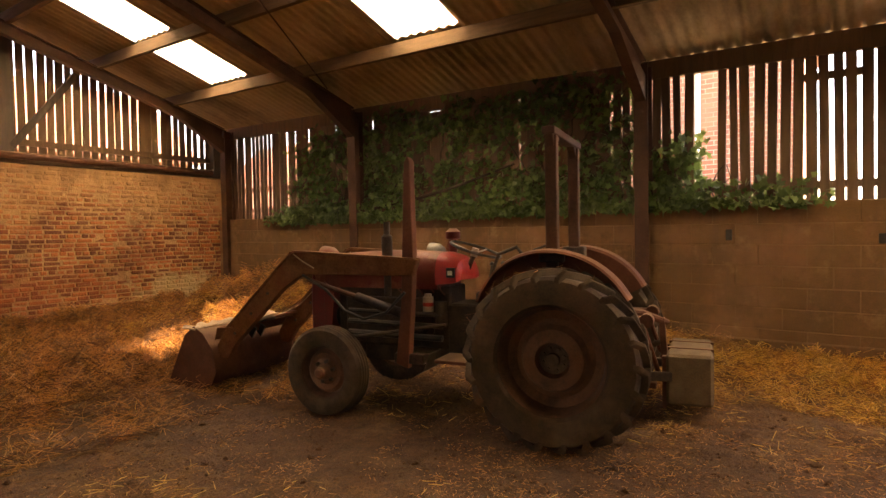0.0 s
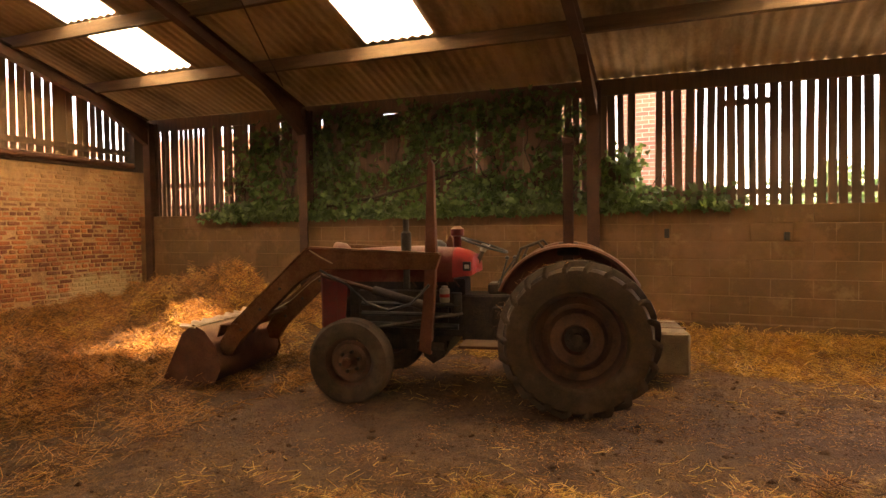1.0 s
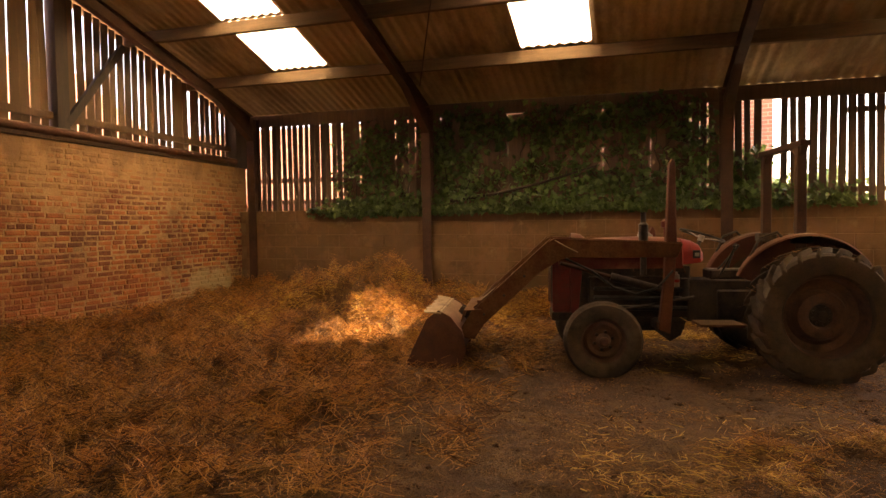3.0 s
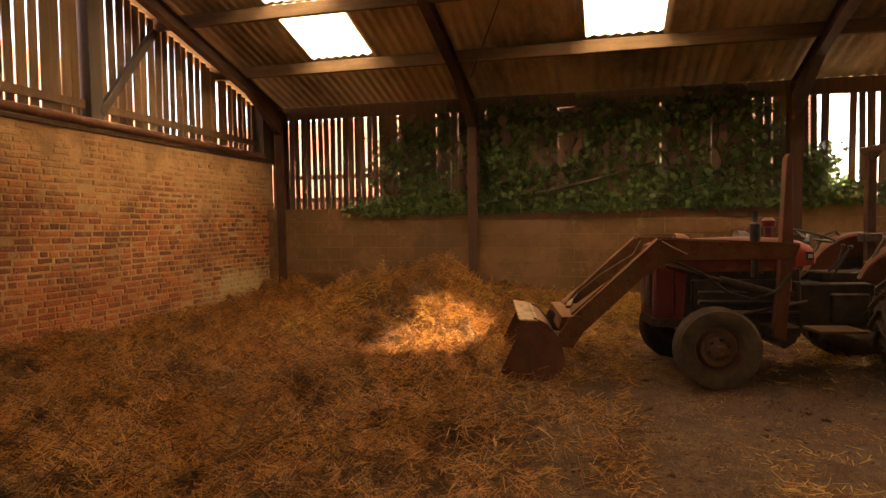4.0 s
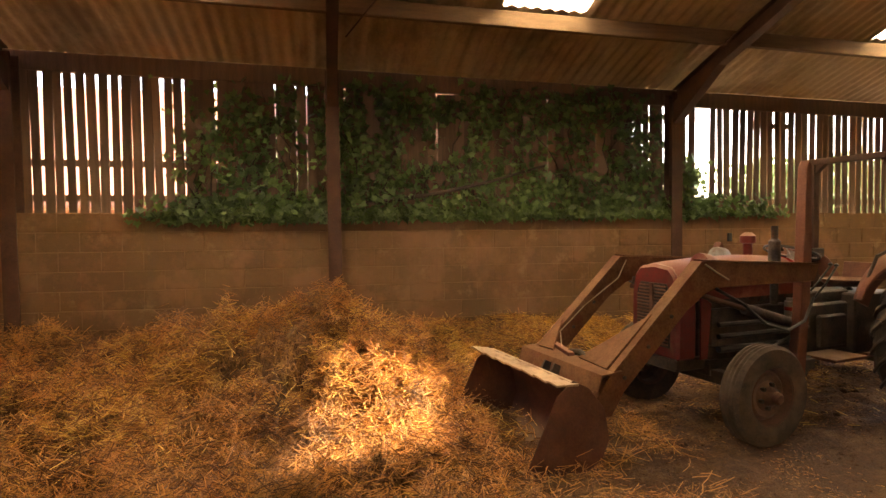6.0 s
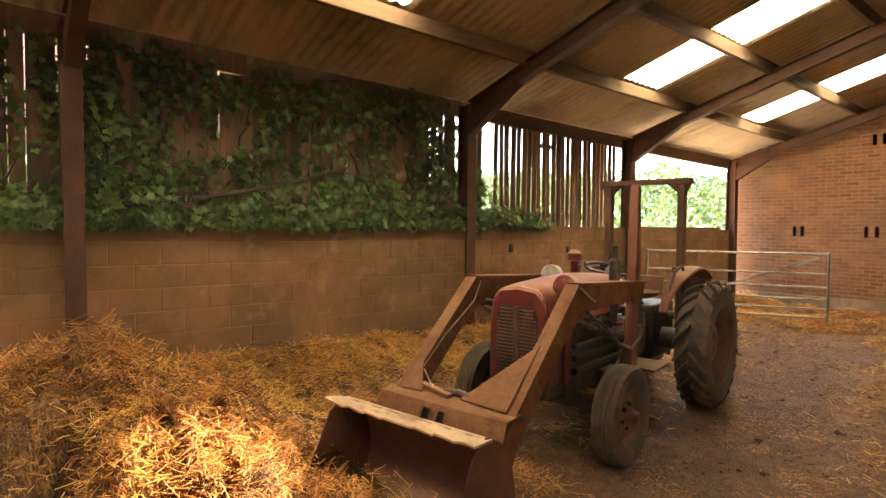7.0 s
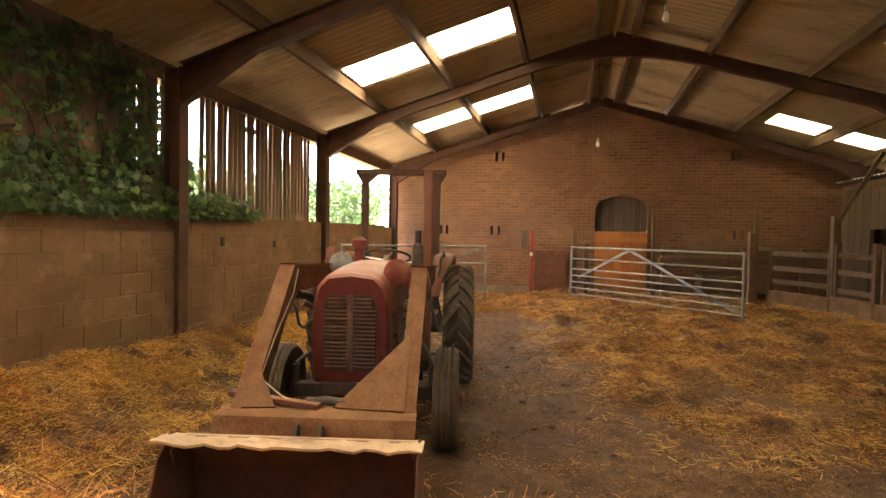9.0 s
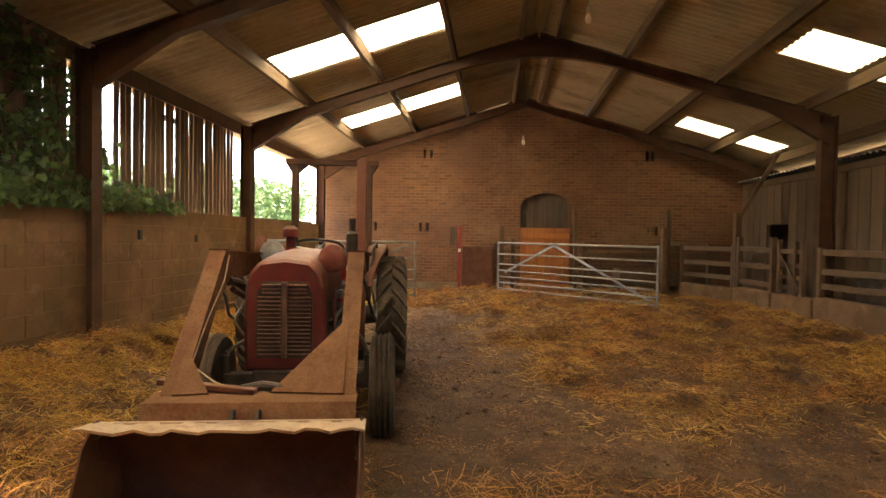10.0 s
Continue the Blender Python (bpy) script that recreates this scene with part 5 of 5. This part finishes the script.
part("catch", Shape().box(7.29, 7.32, 3.83, 3.89, 1.08, 1.16), "white", bpy.data.objects["red_post"], "white latch plate")
niche = Shape().box(XE - 0.03, XE + 0.02, 4.0, 4.13, 1.23, 1.70)
solid("wall_hatch", niche, "dark_wood", "narrow dark wooden hatch on the brick wall", "hatch", 0.004)

s = Shape().box(3.6, 7.3, 5.9, 7.34, -0.05, 0.035)
solid("concrete_apron", s, "apron", "pale worn concrete apron inside the north opening", "floor slab", 0.01, kind="structure")
# white upright painted in for daylight between barrier and end stanchion
solid("marker_post", Shape().tube([(6.95, 7.45, 0), (6.95, 7.45, 1.72)], 0.03, 8), "white", "slim white upright standing in for a bright gap of daylight", "post")

# small things on the walls and under the roof
for x, z, h in ((0.01, 1.43, 0.12), (1.35, 1.38, 0.10)):
    solid("wall_bracket", Shape().box(x - 0.03, x + 0.03, YN - 0.03, YN + 0.01, z - h / 2, z + h / 2), "black", "small dark iron bracket on the block wall", "bracket", 0.006, "wall brackets")
for x, y, drop in ((0.0, 1.95, 0.95), (5.3, 2.44, 1.45)):
    z = sheet_z(x, y)
    lamp = thing("pendant_lamp", "bare pendant bulb on a thin flex", "lamp", pose(x, y, z - drop - 0.1), "pendant bulbs")
    part("flex", Shape().tube([(0, 0, 0.13), (0, 0, drop + 0.08)], 0.006, 6), "hose", lamp)
    part("holder", Shape().tube([(0, 0, 0.06), (0, 0, 0.13)], 0.022, 10), "galv", lamp)
    part("bulb", Shape().lathe([(0.0, -0.05), (0.025, -0.042), (0.036, -0.01), (0.03, 0.03), (0.018, 0.06), (0, 0.06)], 14, axis="z"), "bulb", lamp)
s = Shape()
for x0, y0, x1, y1 in ((-5.4, 6.6, -4.5, 4.6),):
    s.tube([(x0, y0, sheet_z(x0, y0) - 0.22), (x1, y1, sheet_z(x1, y1) - 0.22)], 0.009, 8)
solid("roof_ties", s, "steel", "thin steel sag rods crossing under the sheets", "tie rod", kind="structure")

# ---- straw ----
rng = np.random.default_rng(5)


def strands(name, spots, lengths, width, lift, label, mat="straw", loose=0.35, segments=2, pile=0.016):
    """Bent stalks of three sides, lying about on the floor."""
    n = len(spots)
    # stalks lie matted, each tuft with a lie of its own
    lie = np.array([4.5 * noise.noise(Vector((p[0] * 2.1, p[1] * 2.1, 40))) + 2.5 * noise.noise(Vector((p[0] * 5.5, p[1] * 5.5, 44))) for p in spots])
    ang = lie + rng.normal(0, 0.75, n) + np.pi * rng.integers(0, 2, n)
    dirs = np.stack([np.cos(ang), np.sin(ang), rng.normal(0, loose, n)], 1)
    dirs /= np.linalg.norm(dirs, axis=1)[:, None]
    side = np.stack([-np.sin(ang), np.cos(ang), np.zeros(n)], 1)
    up = np.cross(dirs, side)
    w = width * rng.uniform(0.6, 1.3, n)[:, None]
    half = (lengths / 2)[:, None]
    bend = (rng.normal(0, 0.07, n) * lengths)[:, None]
    c = spots + np.stack([np.zeros(n), np.zeros(n), lift + rng.exponential(pile, n) + np.abs(dirs[:, 2]) * lengths * 0.42], 1)
    rings = []
    for k, e in ((-1, 0.0), (0, 1.0), (1, 0.0)) if segments == 2 else ((-1, 0.0), (1, 0.0)):
        m = c + dirs * half * k + side * bend * e + up * bend * 0.3 * e
        for a in (0.5, 2.6, 4.7):
            rings.append(m + (side * math.cos(a) + up * math.sin(a)) * w * 0.5)
    v = np.stack(rings, 1).reshape(-1, 3)
    f = []
    for i in range(0, 3 * segments, 3):
        for k in range(3):
            f.append((i + k, i + (k + 1) % 3, i + 3 + (k + 1) % 3, i + 3 + k))
    f = (np.array(f)[None] + (np.arange(n) * (3 + 3 * segments))[:, None, None]).reshape(-1, 4)
    return tagged(new(name, raw(name, v, f, MAT[mat])), label, "straw", kind="stuff")


def scatter(n, x0, x1, y0, y1, power, least=0.0, patchy=(0.6, 1.0)):
    out = []
    while len(out) < n:
        x, y = random.uniform(x0, x1), random.uniform(y0, y1)
        d = litter(x, y)
        if random.random() < max(d, least) ** power:
            clump = noise.noise(Vector((x * 3.3, y * 3.3, 1.5)))
            broad = noise.noise(Vector((x * 1.1, y * 1.1, 6.5)))
            if random.random() < patchy[0] + patchy[1] * (clump + 0.8 * broad):
                out.append((x, y, floor_z(x, y)))
    return np.array(out)


sp = scatter(125000, XW + 0.05, -3.2, -1.5, YN - 0.05, 0.8)
# clean heap by the wall, skylight painted in as brighter straw; the rest trodden brown
fresh_lit = np.array([math.exp(-(((p[0] + 6.0) / 2.2) ** 2 + ((p[1] - 5.6) / 1.5) ** 2)) + 0.35 * noise.noise(Vector((p[0] * 1.3, p[1] * 1.3, 60))) + random.gauss(0, 0.15) > 0.42 for p in sp])
old = sp[~fresh_lit]
strands("trodden_straw", old, rng.uniform(0.05, 0.18, len(old)), 0.0054, 0.008, "brown trodden straw bedding with torn hollows", "old_straw")
sp = sp[fresh_lit]
strands("straw_bedding", sp, rng.uniform(0.05, 0.18, len(sp)), 0.0054, 0.008, "deep golden straw heaped over the barn floor")
sp = scatter(60000, -4.6, XE - 0.1, 5.7, YN - 0.05, 1.0)
strands("straw_along_wall", sp, rng.uniform(0.03, 0.12, len(sp)), 0.005, 0.006, "straw drifted along the block wall", segments=1)
sp = scatter(80000, -2.6, XE - 0.1, -2.2, 5.9, 2.1, 0.0, (0.45, 1.4))
strands("strewn_straw", sp, rng.uniform(0.03, 0.11, len(sp)), 0.0046, 0.004, "golden straw strewn before the gates", loose=0.2, segments=1, pile=0.008)
sp = scatter(170000, -6.5, XE - 0.1, -2.0, 6.2, 1.2, 0.30, (0.36, 1.5))
strands("scattered_straw", sp, rng.uniform(0.008, 0.030, len(sp)) * rng.uniform(0.6, 1.8, len(sp)), 0.0032, 0.002, "loose straw scattered over the trodden floor", "old_straw", loose=0.12, segments=1, pile=0.002)
# clods of earth and dung broken from the trodden floor
v, f = [], []
for k in range(9000):
    x, y = random.uniform(-4.3, 5.5), random.uniform(-0.6, 6.6)
    if noise.noise(Vector((x * 1.9, y * 1.9, 71))) + random.gauss(0, 0.25) < 0.05:
        continue
    q = random.uniform(0.006, 0.016) * (2.2 if random.random() < 0.08 else 1.0)
    z = floor_z(x, y)
    b0 = len(v)
    for dx, dy, dz in ((1, 0, 0.2), (0, 1, 0.2), (-1, 0, 0.2), (0, -1, 0.2), (0.2, 0.1, 0.9), (0, 0, -0.6)):
        v.append((x + q * (dx + random.gauss(0, 0.25)), y + q * (dy + random.gauss(0, 0.25)), z + q * (dz + random.gauss(0, 0.15))))
    f += [tuple(b0 + i for i in t) for t in ((0, 1, 4), (1, 2, 4), (2, 3, 4), (3, 0, 4), (1, 0, 5), (2, 1, 5), (3, 2, 5), (0, 3, 5))]
tagged(new("clods", raw("clods", np.array(v), np.array(f), MAT["floor"])), "dark clods of earth on the trodden floor", "earth", kind="stuff")
# stalks caught on the rear tyres
pts = []
for side in (-1, 1):
    for k in range(48):
        a = random.gauss(1.2, 0.75)
        r = random.uniform(0.588, 0.613)
        pts.append(TRACTOR_AT @ Vector((0.015 + r * math.cos(a), side * 0.66 + random.gauss(0, 0.075), 0.598 + r * math.sin(a))))
sp = np.array([tuple(p) for p in pts])
bits = strands("caught_straw", sp, rng.uniform(0.025, 0.11, len(sp)), 0.0042, 0.0, "stalks of straw caught between the tyre cleats", "old_straw", loose=0.5, pile=0.002)
# tufts of straw caught on the heaps
def tufts(n, x0, x1, y0, y1, tall=1.0):
    pts = []
    for _ in range(n):
        x, y = random.uniform(x0, x1), random.uniform(y0, y1)
        if litter(x, y) > 0.55:
            r, h = random.uniform(0.08, 0.24), random.uniform(0.05, 0.17) * tall
            for _ in range(70):
                a, d = random.uniform(0, 6.283), r * math.sqrt(random.random())
                px, py = x + d * math.cos(a), y + d * math.sin(a)
                pts.append((px, py, floor_z(px, py) + h * (1 - (d / r) ** 2) * random.random()))
    return np.array(pts)


sp = tufts(1200, XW + 0.2, -4.3, -0.5, YN - 0.2)
strands("straw_tufts", sp, rng.uniform(0.05, 0.17, len(sp)), 0.0058, 0.006, "matted tufts of straw on the heaps", "old_straw", loose=0.5)
sp = tufts(420, -1.8, XE - 0.4, -1.4, 4.8, 0.5)
strands("straw_tufts", sp, rng.uniform(0.04, 0.14, len(sp)), 0.005, 0.005, "matted tufts of straw before the gates", "old_straw", loose=0.4)

# ---- ivy on the north boards ----


def leaf_points(size):
    """A five-lobed leaf round its stalk, slightly folded."""
    rim = [(0.0, -0.12), (0.30, -0.35), (0.26, -0.02), (0.50, 0.10), (0.24, 0.28), (0.0, 0.68), (-0.24, 0.28), (-0.50, 0.10), (-0.26, -0.02), (-0.30, -0.35)]
    v = [(0, 0.05, 0.0)] + [(x, y, 0.10 * abs(x) - 0.08 * max(0, y)) for x, y in rim]
    return np.array(v) * size, [(0, i, i % 10 + 1) for i in range(1, 11)]


def ivy_density(x, z):
    body = step(-7.7, -6.2, x) * step(-0.75, -1.5, x) * (1.0 if z < 3.2 else step(3.6, 3.15, z))
    n = noise.noise(Vector((x * 1.1, z * 1.3, 4))) + 0.5 * noise.noise(Vector((x * 2.9, z * 2.9, 8)))
    body *= 0.62 + 0.95 * n
    if -4.24 < x < -3.92 and z > 3.33:
        body = 0.0
    # bare streaks where a gap shows through
    if noise.noise(Vector((x * 4.2, z * 0.8, 23))) > 0.38:
        body *= 0.12
    sill = step(2.12 + 0.1 * n, 1.9, z) * step(-8.0, -7.0, x) * step(1.1, 0.1, x) * (1.0 if x < -0.9 else 0.62)
    climb = step(0.45, 0.1, abs(x + 0.62)) * step(2.75, 2.2, z)
    return max(body, sill * 1.1, climb * 0.9)


leaves = []
while len(leaves) < 12500:
    x, z = random.uniform(-8.1, 1.5), random.uniform(1.70, 3.55)
    if random.random() < ivy_density(x, z):
        low = z < 2.05
        y = random.uniform(7.30 if low else 7.44, 7.80)
        if z < sill_z(x) + 0.03 and y > YN - 0.02:
            y = random.uniform(7.28, YN - 0.02)
            if z < 1.74:
                z = random.uniform(1.72, 1.84)
        tilt = random.gauss(-25, 32) if y < 7.6 else random.gauss(25, 40)
        m = pose(x, y, z, 90 + tilt, random.gauss(0, 25), random.gauss(0, 45)) @ pose(0, 0, 0, 0, 0, 180 + random.gauss(0, 50))
        leaves.append((m, random.uniform(0.065, 0.135) if y < 7.6 else random.uniform(0.09, 0.15)))
ivy = thing("ivy", "dark green ivy climbing over the slatted boards", "climbing plant")
near = [k for k, (m, q) in enumerate(leaves) if -2.2 < m.translation.x < 0.6 and m.translation.y < 7.5][:300]
kinds = []
for q in (0.07, 0.085, 0.10):
    lv, lf = leaf_points(q)
    kinds.append(raw("leaf", lv, np.array(lf), MAT["leaf"]))
taken = set(near)
vs, fs, count = [], [], 0
base_v, base_f = leaf_points(1.0)
base_h = np.c_[base_v, np.ones(len(base_v))]
for k, (m, q) in enumerate(leaves):
    if k in taken:
        continue
    mm = np.array(m @ Matrix.Diagonal((q, q, q, 1)))
    vs.append((base_h @ mm.T)[:, :3])
    fs.append(np.array(base_f) + count)
    count += len(base_v)
tagged(part("foliage", raw("foliage", np.concatenate(vs), np.concatenate(fs), MAT["leaf_rest"]), "", ivy), kind="stuff")
for k in range(26):
    x = random.uniform(-7.4, 0.4)
    pts, z, y = [], 1.82, 7.52
    top = 2.3 if x > -0.8 else random.uniform(2.5, 3.5)
    while z < top:
        pts.append((x, y, z))
        x += random.gauss(0, 0.07)
        y = min(7.58, max(7.46, y + random.gauss(0, 0.02)))
        z += random.uniform(0.08, 0.18)
    if len(pts) > 1:
        part("stem", Shape().tube(pts, [0.012 * (1 - 0.7 * i / len(pts)) for i in range(len(pts))], 5), "stem", ivy)
part("stem", Shape().tube([(-5.2, 7.40, 1.93), (-4.3, 7.42, 2.05), (-3.6, 7.46, 2.2), (-2.7, 7.5, 2.45)], [0.03, 0.026, 0.022, 0.014], 8), "stem", ivy, "thick woody ivy stem")

# ---- outside ----


def house(name, label, x0, x1, y0, y1, wall, rise, mat, along_x=True):
    th = thing(name, label, "house", kind="structure")
    s = Shape().box(x0, x1, y0, y1, -0.1, wall)
    ym = (y0 + y1) / 2
    xm = (x0 + x1) / 2
    if along_x:
        s.plate([(y0, wall), (y1, wall), (ym, wall + rise)], x0, x1, "x")
    else:
        s.plate([(x0, wall), (x1, wall), (xm, wall + rise)], y0, y1, "y")
    part("wall", s, mat, th, smooth=0)
    for q in (-1, 1):
        if along_x:
            e = y0 - 0.3 if q < 0 else y1 + 0.3
            sl = rise / (ym - y0)
            s = Shape().add([(x, y, z + d) for d in (0.02, 0.14) for x, y, z in ((x0 - 0.2, e, wall - 0.3 * sl), (x1 + 0.2, e, wall - 0.3 * sl), (x1 + 0.2, ym, wall + rise), (x0 - 0.2, ym, wall + rise))], [(0, 1, 2, 3), (7, 6, 5, 4), (0, 4, 5, 1), (1, 5, 6, 2), (2, 6, 7, 3), (3, 7, 4, 0)])
        else:
            e = x0 - 0.3 if q < 0 else x1 + 0.3
            sl = rise / (xm - x0)
            s = Shape().add([(x, y, z + d) for d in (0.02, 0.14) for x, y, z in ((e, y0 - 0.2, wall - 0.3 * sl), (e, y1 + 0.2, wall - 0.3 * sl), (xm, y1 + 0.2, wall + rise), (xm, y0 - 0.2, wall + rise))], [(0, 1, 2, 3), (7, 6, 5, 4), (0, 4, 5, 1), (1, 5, 6, 2), (2, 6, 7, 3), (3, 7, 4, 0)])
        part("roof", s, "slate", th, smooth=0)
    return th


h1 = house("brick_house", "sunlit red brick farmhouse beyond the barn boards", -5.6, 0.42, 10.7, 17.0, 5.6, 2.4, "house_brick")
part("drainpipe", Shape().tube([(-0.95, 10.65, 0), (-0.95, 10.65, 5.5)], 0.045, 8), "white", h1, "white drainpipe")
h2 = house("brick_outbuilding", "low brick outbuilding with a tiled roof", -16.0, -5.7, 11.2, 16.0, 2.3, 2.2, "house_brick")
h3 = house("brick_shed", "sunlit brick shed beyond the west gable", -18.0, -13.2, -3.0, 9.0, 3.6, 1.8, "shed_brick", False)


def tree(name, x, y, h, r, n, label, z_low=0.3):
    th = thing(name, label, "tree" if h > 3 else "bush", pose(x, y, -0.07), "trees beyond the yard")
    if h > 3:
        part("trunk", Shape().tube([(0, 0, 0), (0.1, 0, h * 0.3), (0, 0.1, h * 0.6), (0.1, 0.1, h * 0.9)], [0.03 * h, 0.024 * h, 0.014 * h, 0.004 * h], 9), "bark", th)
        for k in range(6):
            a = k * 1.05
            part("limb", Shape().tube([(0.05, 0.05, h * (0.3 + 0.06 * k)), (r * 0.5 * math.cos(a), r * 0.5 * math.sin(a), h * (0.5 + 0.06 * k)), (r * 0.8 * math.cos(a), r * 0.8 * math.sin(a), h * (0.6 + 0.05 * k))], [0.012 * h, 0.008 * h, 0.002 * h], 6), "bark", th)
    else:
        part("trunk", Shape().tube([(0, 0, 0), (0.03, 0.02, h * 0.6)], [0.05, 0.02], 7), "bark", th)
    blobs = [(random.gauss(0, r * 0.45), random.gauss(0, r * 0.45), random.uniform(z_low, 0.9) * h, random.uniform(0.25, 0.5) * r) for _ in range(26)]
    c = []
    for _ in range(n):
        bx, by, bz, br = random.choice(blobs)
        d = Vector((random.gauss(0, 1), random.gauss(0, 1), random.gauss(0, 1))).normalized() * br * random.uniform(0.7, 1.05)
        c.append((bx + d.x, by + d.y, max(0.0, bz + d.z * 0.8)))
    c = np.array(c)
    q = 0.045 * r + 0.06
    u = rng.normal(0, 1, (n, 3))
    u /= np.linalg.norm(u, axis=1)[:, None]
    w = np.cross(u, rng.normal(0, 1, (n, 3)))
    w /= np.linalg.norm(w, axis=1)[:, None]
    v = np.stack([c - u * q, c + w * q * 0.6, c + u * q, c - w * q * 0.6], 1).reshape(-1, 3)
    tagged(part("crown", raw("crown", v, np.arange(n * 4).reshape(-1, 4), MAT["tree"]), "", th), kind="stuff")


for x, y, h, r in ((19, 27, 5.2, 2.6), (25, 29, 5.8, 3.0), (31, 30, 5.4, 3.0), (37, 29, 7.2, 3.8), (14, 32, 5.0, 2.6), (44, 31, 7.4, 4.0), (51, 31, 7.6, 4.2), (58, 30, 7.8, 4.2), (65, 32, 8.2, 4.4), (73, 33, 8.4, 4.4), (28, 38, 6.2, 3.6), (8, 36, 5.0, 2.8)):
    tree("tree", x, y, h, r, 2600, "leafy green tree beyond the farmyard")
for x, y, h, r in ((11.5, 13.5, 2.6, 1.5), (14.5, 15.5, 2.4, 1.6), (-3.0, 9.3, 3.0, 0.9), (-5.4, 9.3, 2.9, 0.9)):
    tree("bush", x, y, h, r, 1500, "sunlit green bush outside the barn", 0.15)
solid("utility_pole", Shape().tube([(17.0, 18.0, -0.1), (17.0, 18.0, 7.5)], [0.11, 0.08], 10), "bark", "weathered wooden pole by the trees", "pole")

# ---- single ivy leaves, blocks and bricks ----
for k in near:
    m, q = leaves[k]
    part("leaf", kinds[0 if q < 0.075 else 1 if q < 0.095 else 2], "", ivy, at=m)

block_kinds = []
for k in range(4):
    random.seed(40 + k)
    block_kinds.append(Shape().box(-0.2205, 0.2205, 0.0, 0.09, 0.0, 0.217).mesh("block", MAT["block"], 0.003 + 0.001 * k, 0))
random.seed(7)
for row in range(7):
    x = -9.3 + (0.225 if row % 2 else 0.0)
    while x < 7.1:
        z = sill_z(x) - 0.002 - (7 - row) * 0.225
        part("block", block_kinds[random.randrange(4)], "", wall_n, at=pose(x, YN + random.uniform(-0.003, 0.003), z, 0, 0.49, random.uniform(-0.3, 0.3)))
        x += 0.446

# west wall bricks: those by the camera's side of the gable as parts, the rest joined
brick_kinds = []
for k in range(5):
    w, h = 0.100 + 0.008 * (k - 2), 0.057 + 0.002 * (k % 3)
    sh = Shape().box(-w, w, 0, 0.05, 0, h)
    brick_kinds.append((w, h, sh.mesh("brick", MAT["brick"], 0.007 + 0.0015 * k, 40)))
header = Shape().box(-0.049, 0.049, 0, 0.05, 0, 0.061).mesh("brick", MAT["brick"], 0.009, 40)
singles, joined = 0, Shape()
row, z = 0, 0.1
turn_w = Matrix.Rotation(radians(90), 4, "Z")
while z < W_TOP - 0.07:
    heads = row % 4 == 3
    y = YS + random.uniform(0, 0.1) + (0.06 if heads else 0.0 if row % 2 else 0.115)
    while y < YN:
        kind = random.randrange(5)
        w = (0.047 if heads else brick_kinds[kind][0]) + random.gauss(0, 0.003)
        pitch = 2 * w + 0.022 + random.uniform(-0.007, 0.007)
        y += pitch / 2
        if not (random.random() < 0.02):
            wob = 0.03 * noise.noise(Vector((y * 0.7, z * 0.9, 12))) + random.gauss(0, 0.0025)
            out = 0.0065 + random.gauss(0, 0.0028) + 0.004 * noise.noise(Vector((y * 1.3, z * 1.3, 2))) - 0.0055 * step(1.75, 2.5, z + 0.9 * noise.noise(Vector((y * 0.8, z * 1.2, 15))))
            m = Matrix.Translation((XW + 0.002 + out, y, z + wob)) @ turn_w @ pose(0, 0, 0, random.gauss(0, 1.3), random.gauss(0, 0.8), random.gauss(0, 1.2))
            if 4.5 < y < 6.3 and 0.75 < z < 2.7 and singles < 300:
                part("brick", header if heads else brick_kinds[kind][2], "", wall_w, at=m)
                singles += 1
            else:
                c = 0.008 + random.random() * 0.004
                hb = 0.059 + random.gauss(0, 0.003)
                v = []
                for yy, e in ((0.045, 0), (0.006, 0), (0.0, c)):
                    v += [m @ Vector((a * (w - e), yy, b)) for a, b in ((-1, e), (1, e), (1, hb - e), (-1, hb - e))]
                joined.add(v, [(8, 9, 10, 11)] + [(i * 4 + k, i * 4 + (k + 1) % 4, (i + 1) * 4 + (k + 1) % 4, (i + 1) * 4 + k) for i in range(2) for k in range(4)])
        y += pitch / 2
    z += 0.0765 + random.uniform(-0.003, 0.003)
    row += 1
me = bpy.data.meshes.new("brickwork")
me.from_pydata(joined.v, [], joined.f)
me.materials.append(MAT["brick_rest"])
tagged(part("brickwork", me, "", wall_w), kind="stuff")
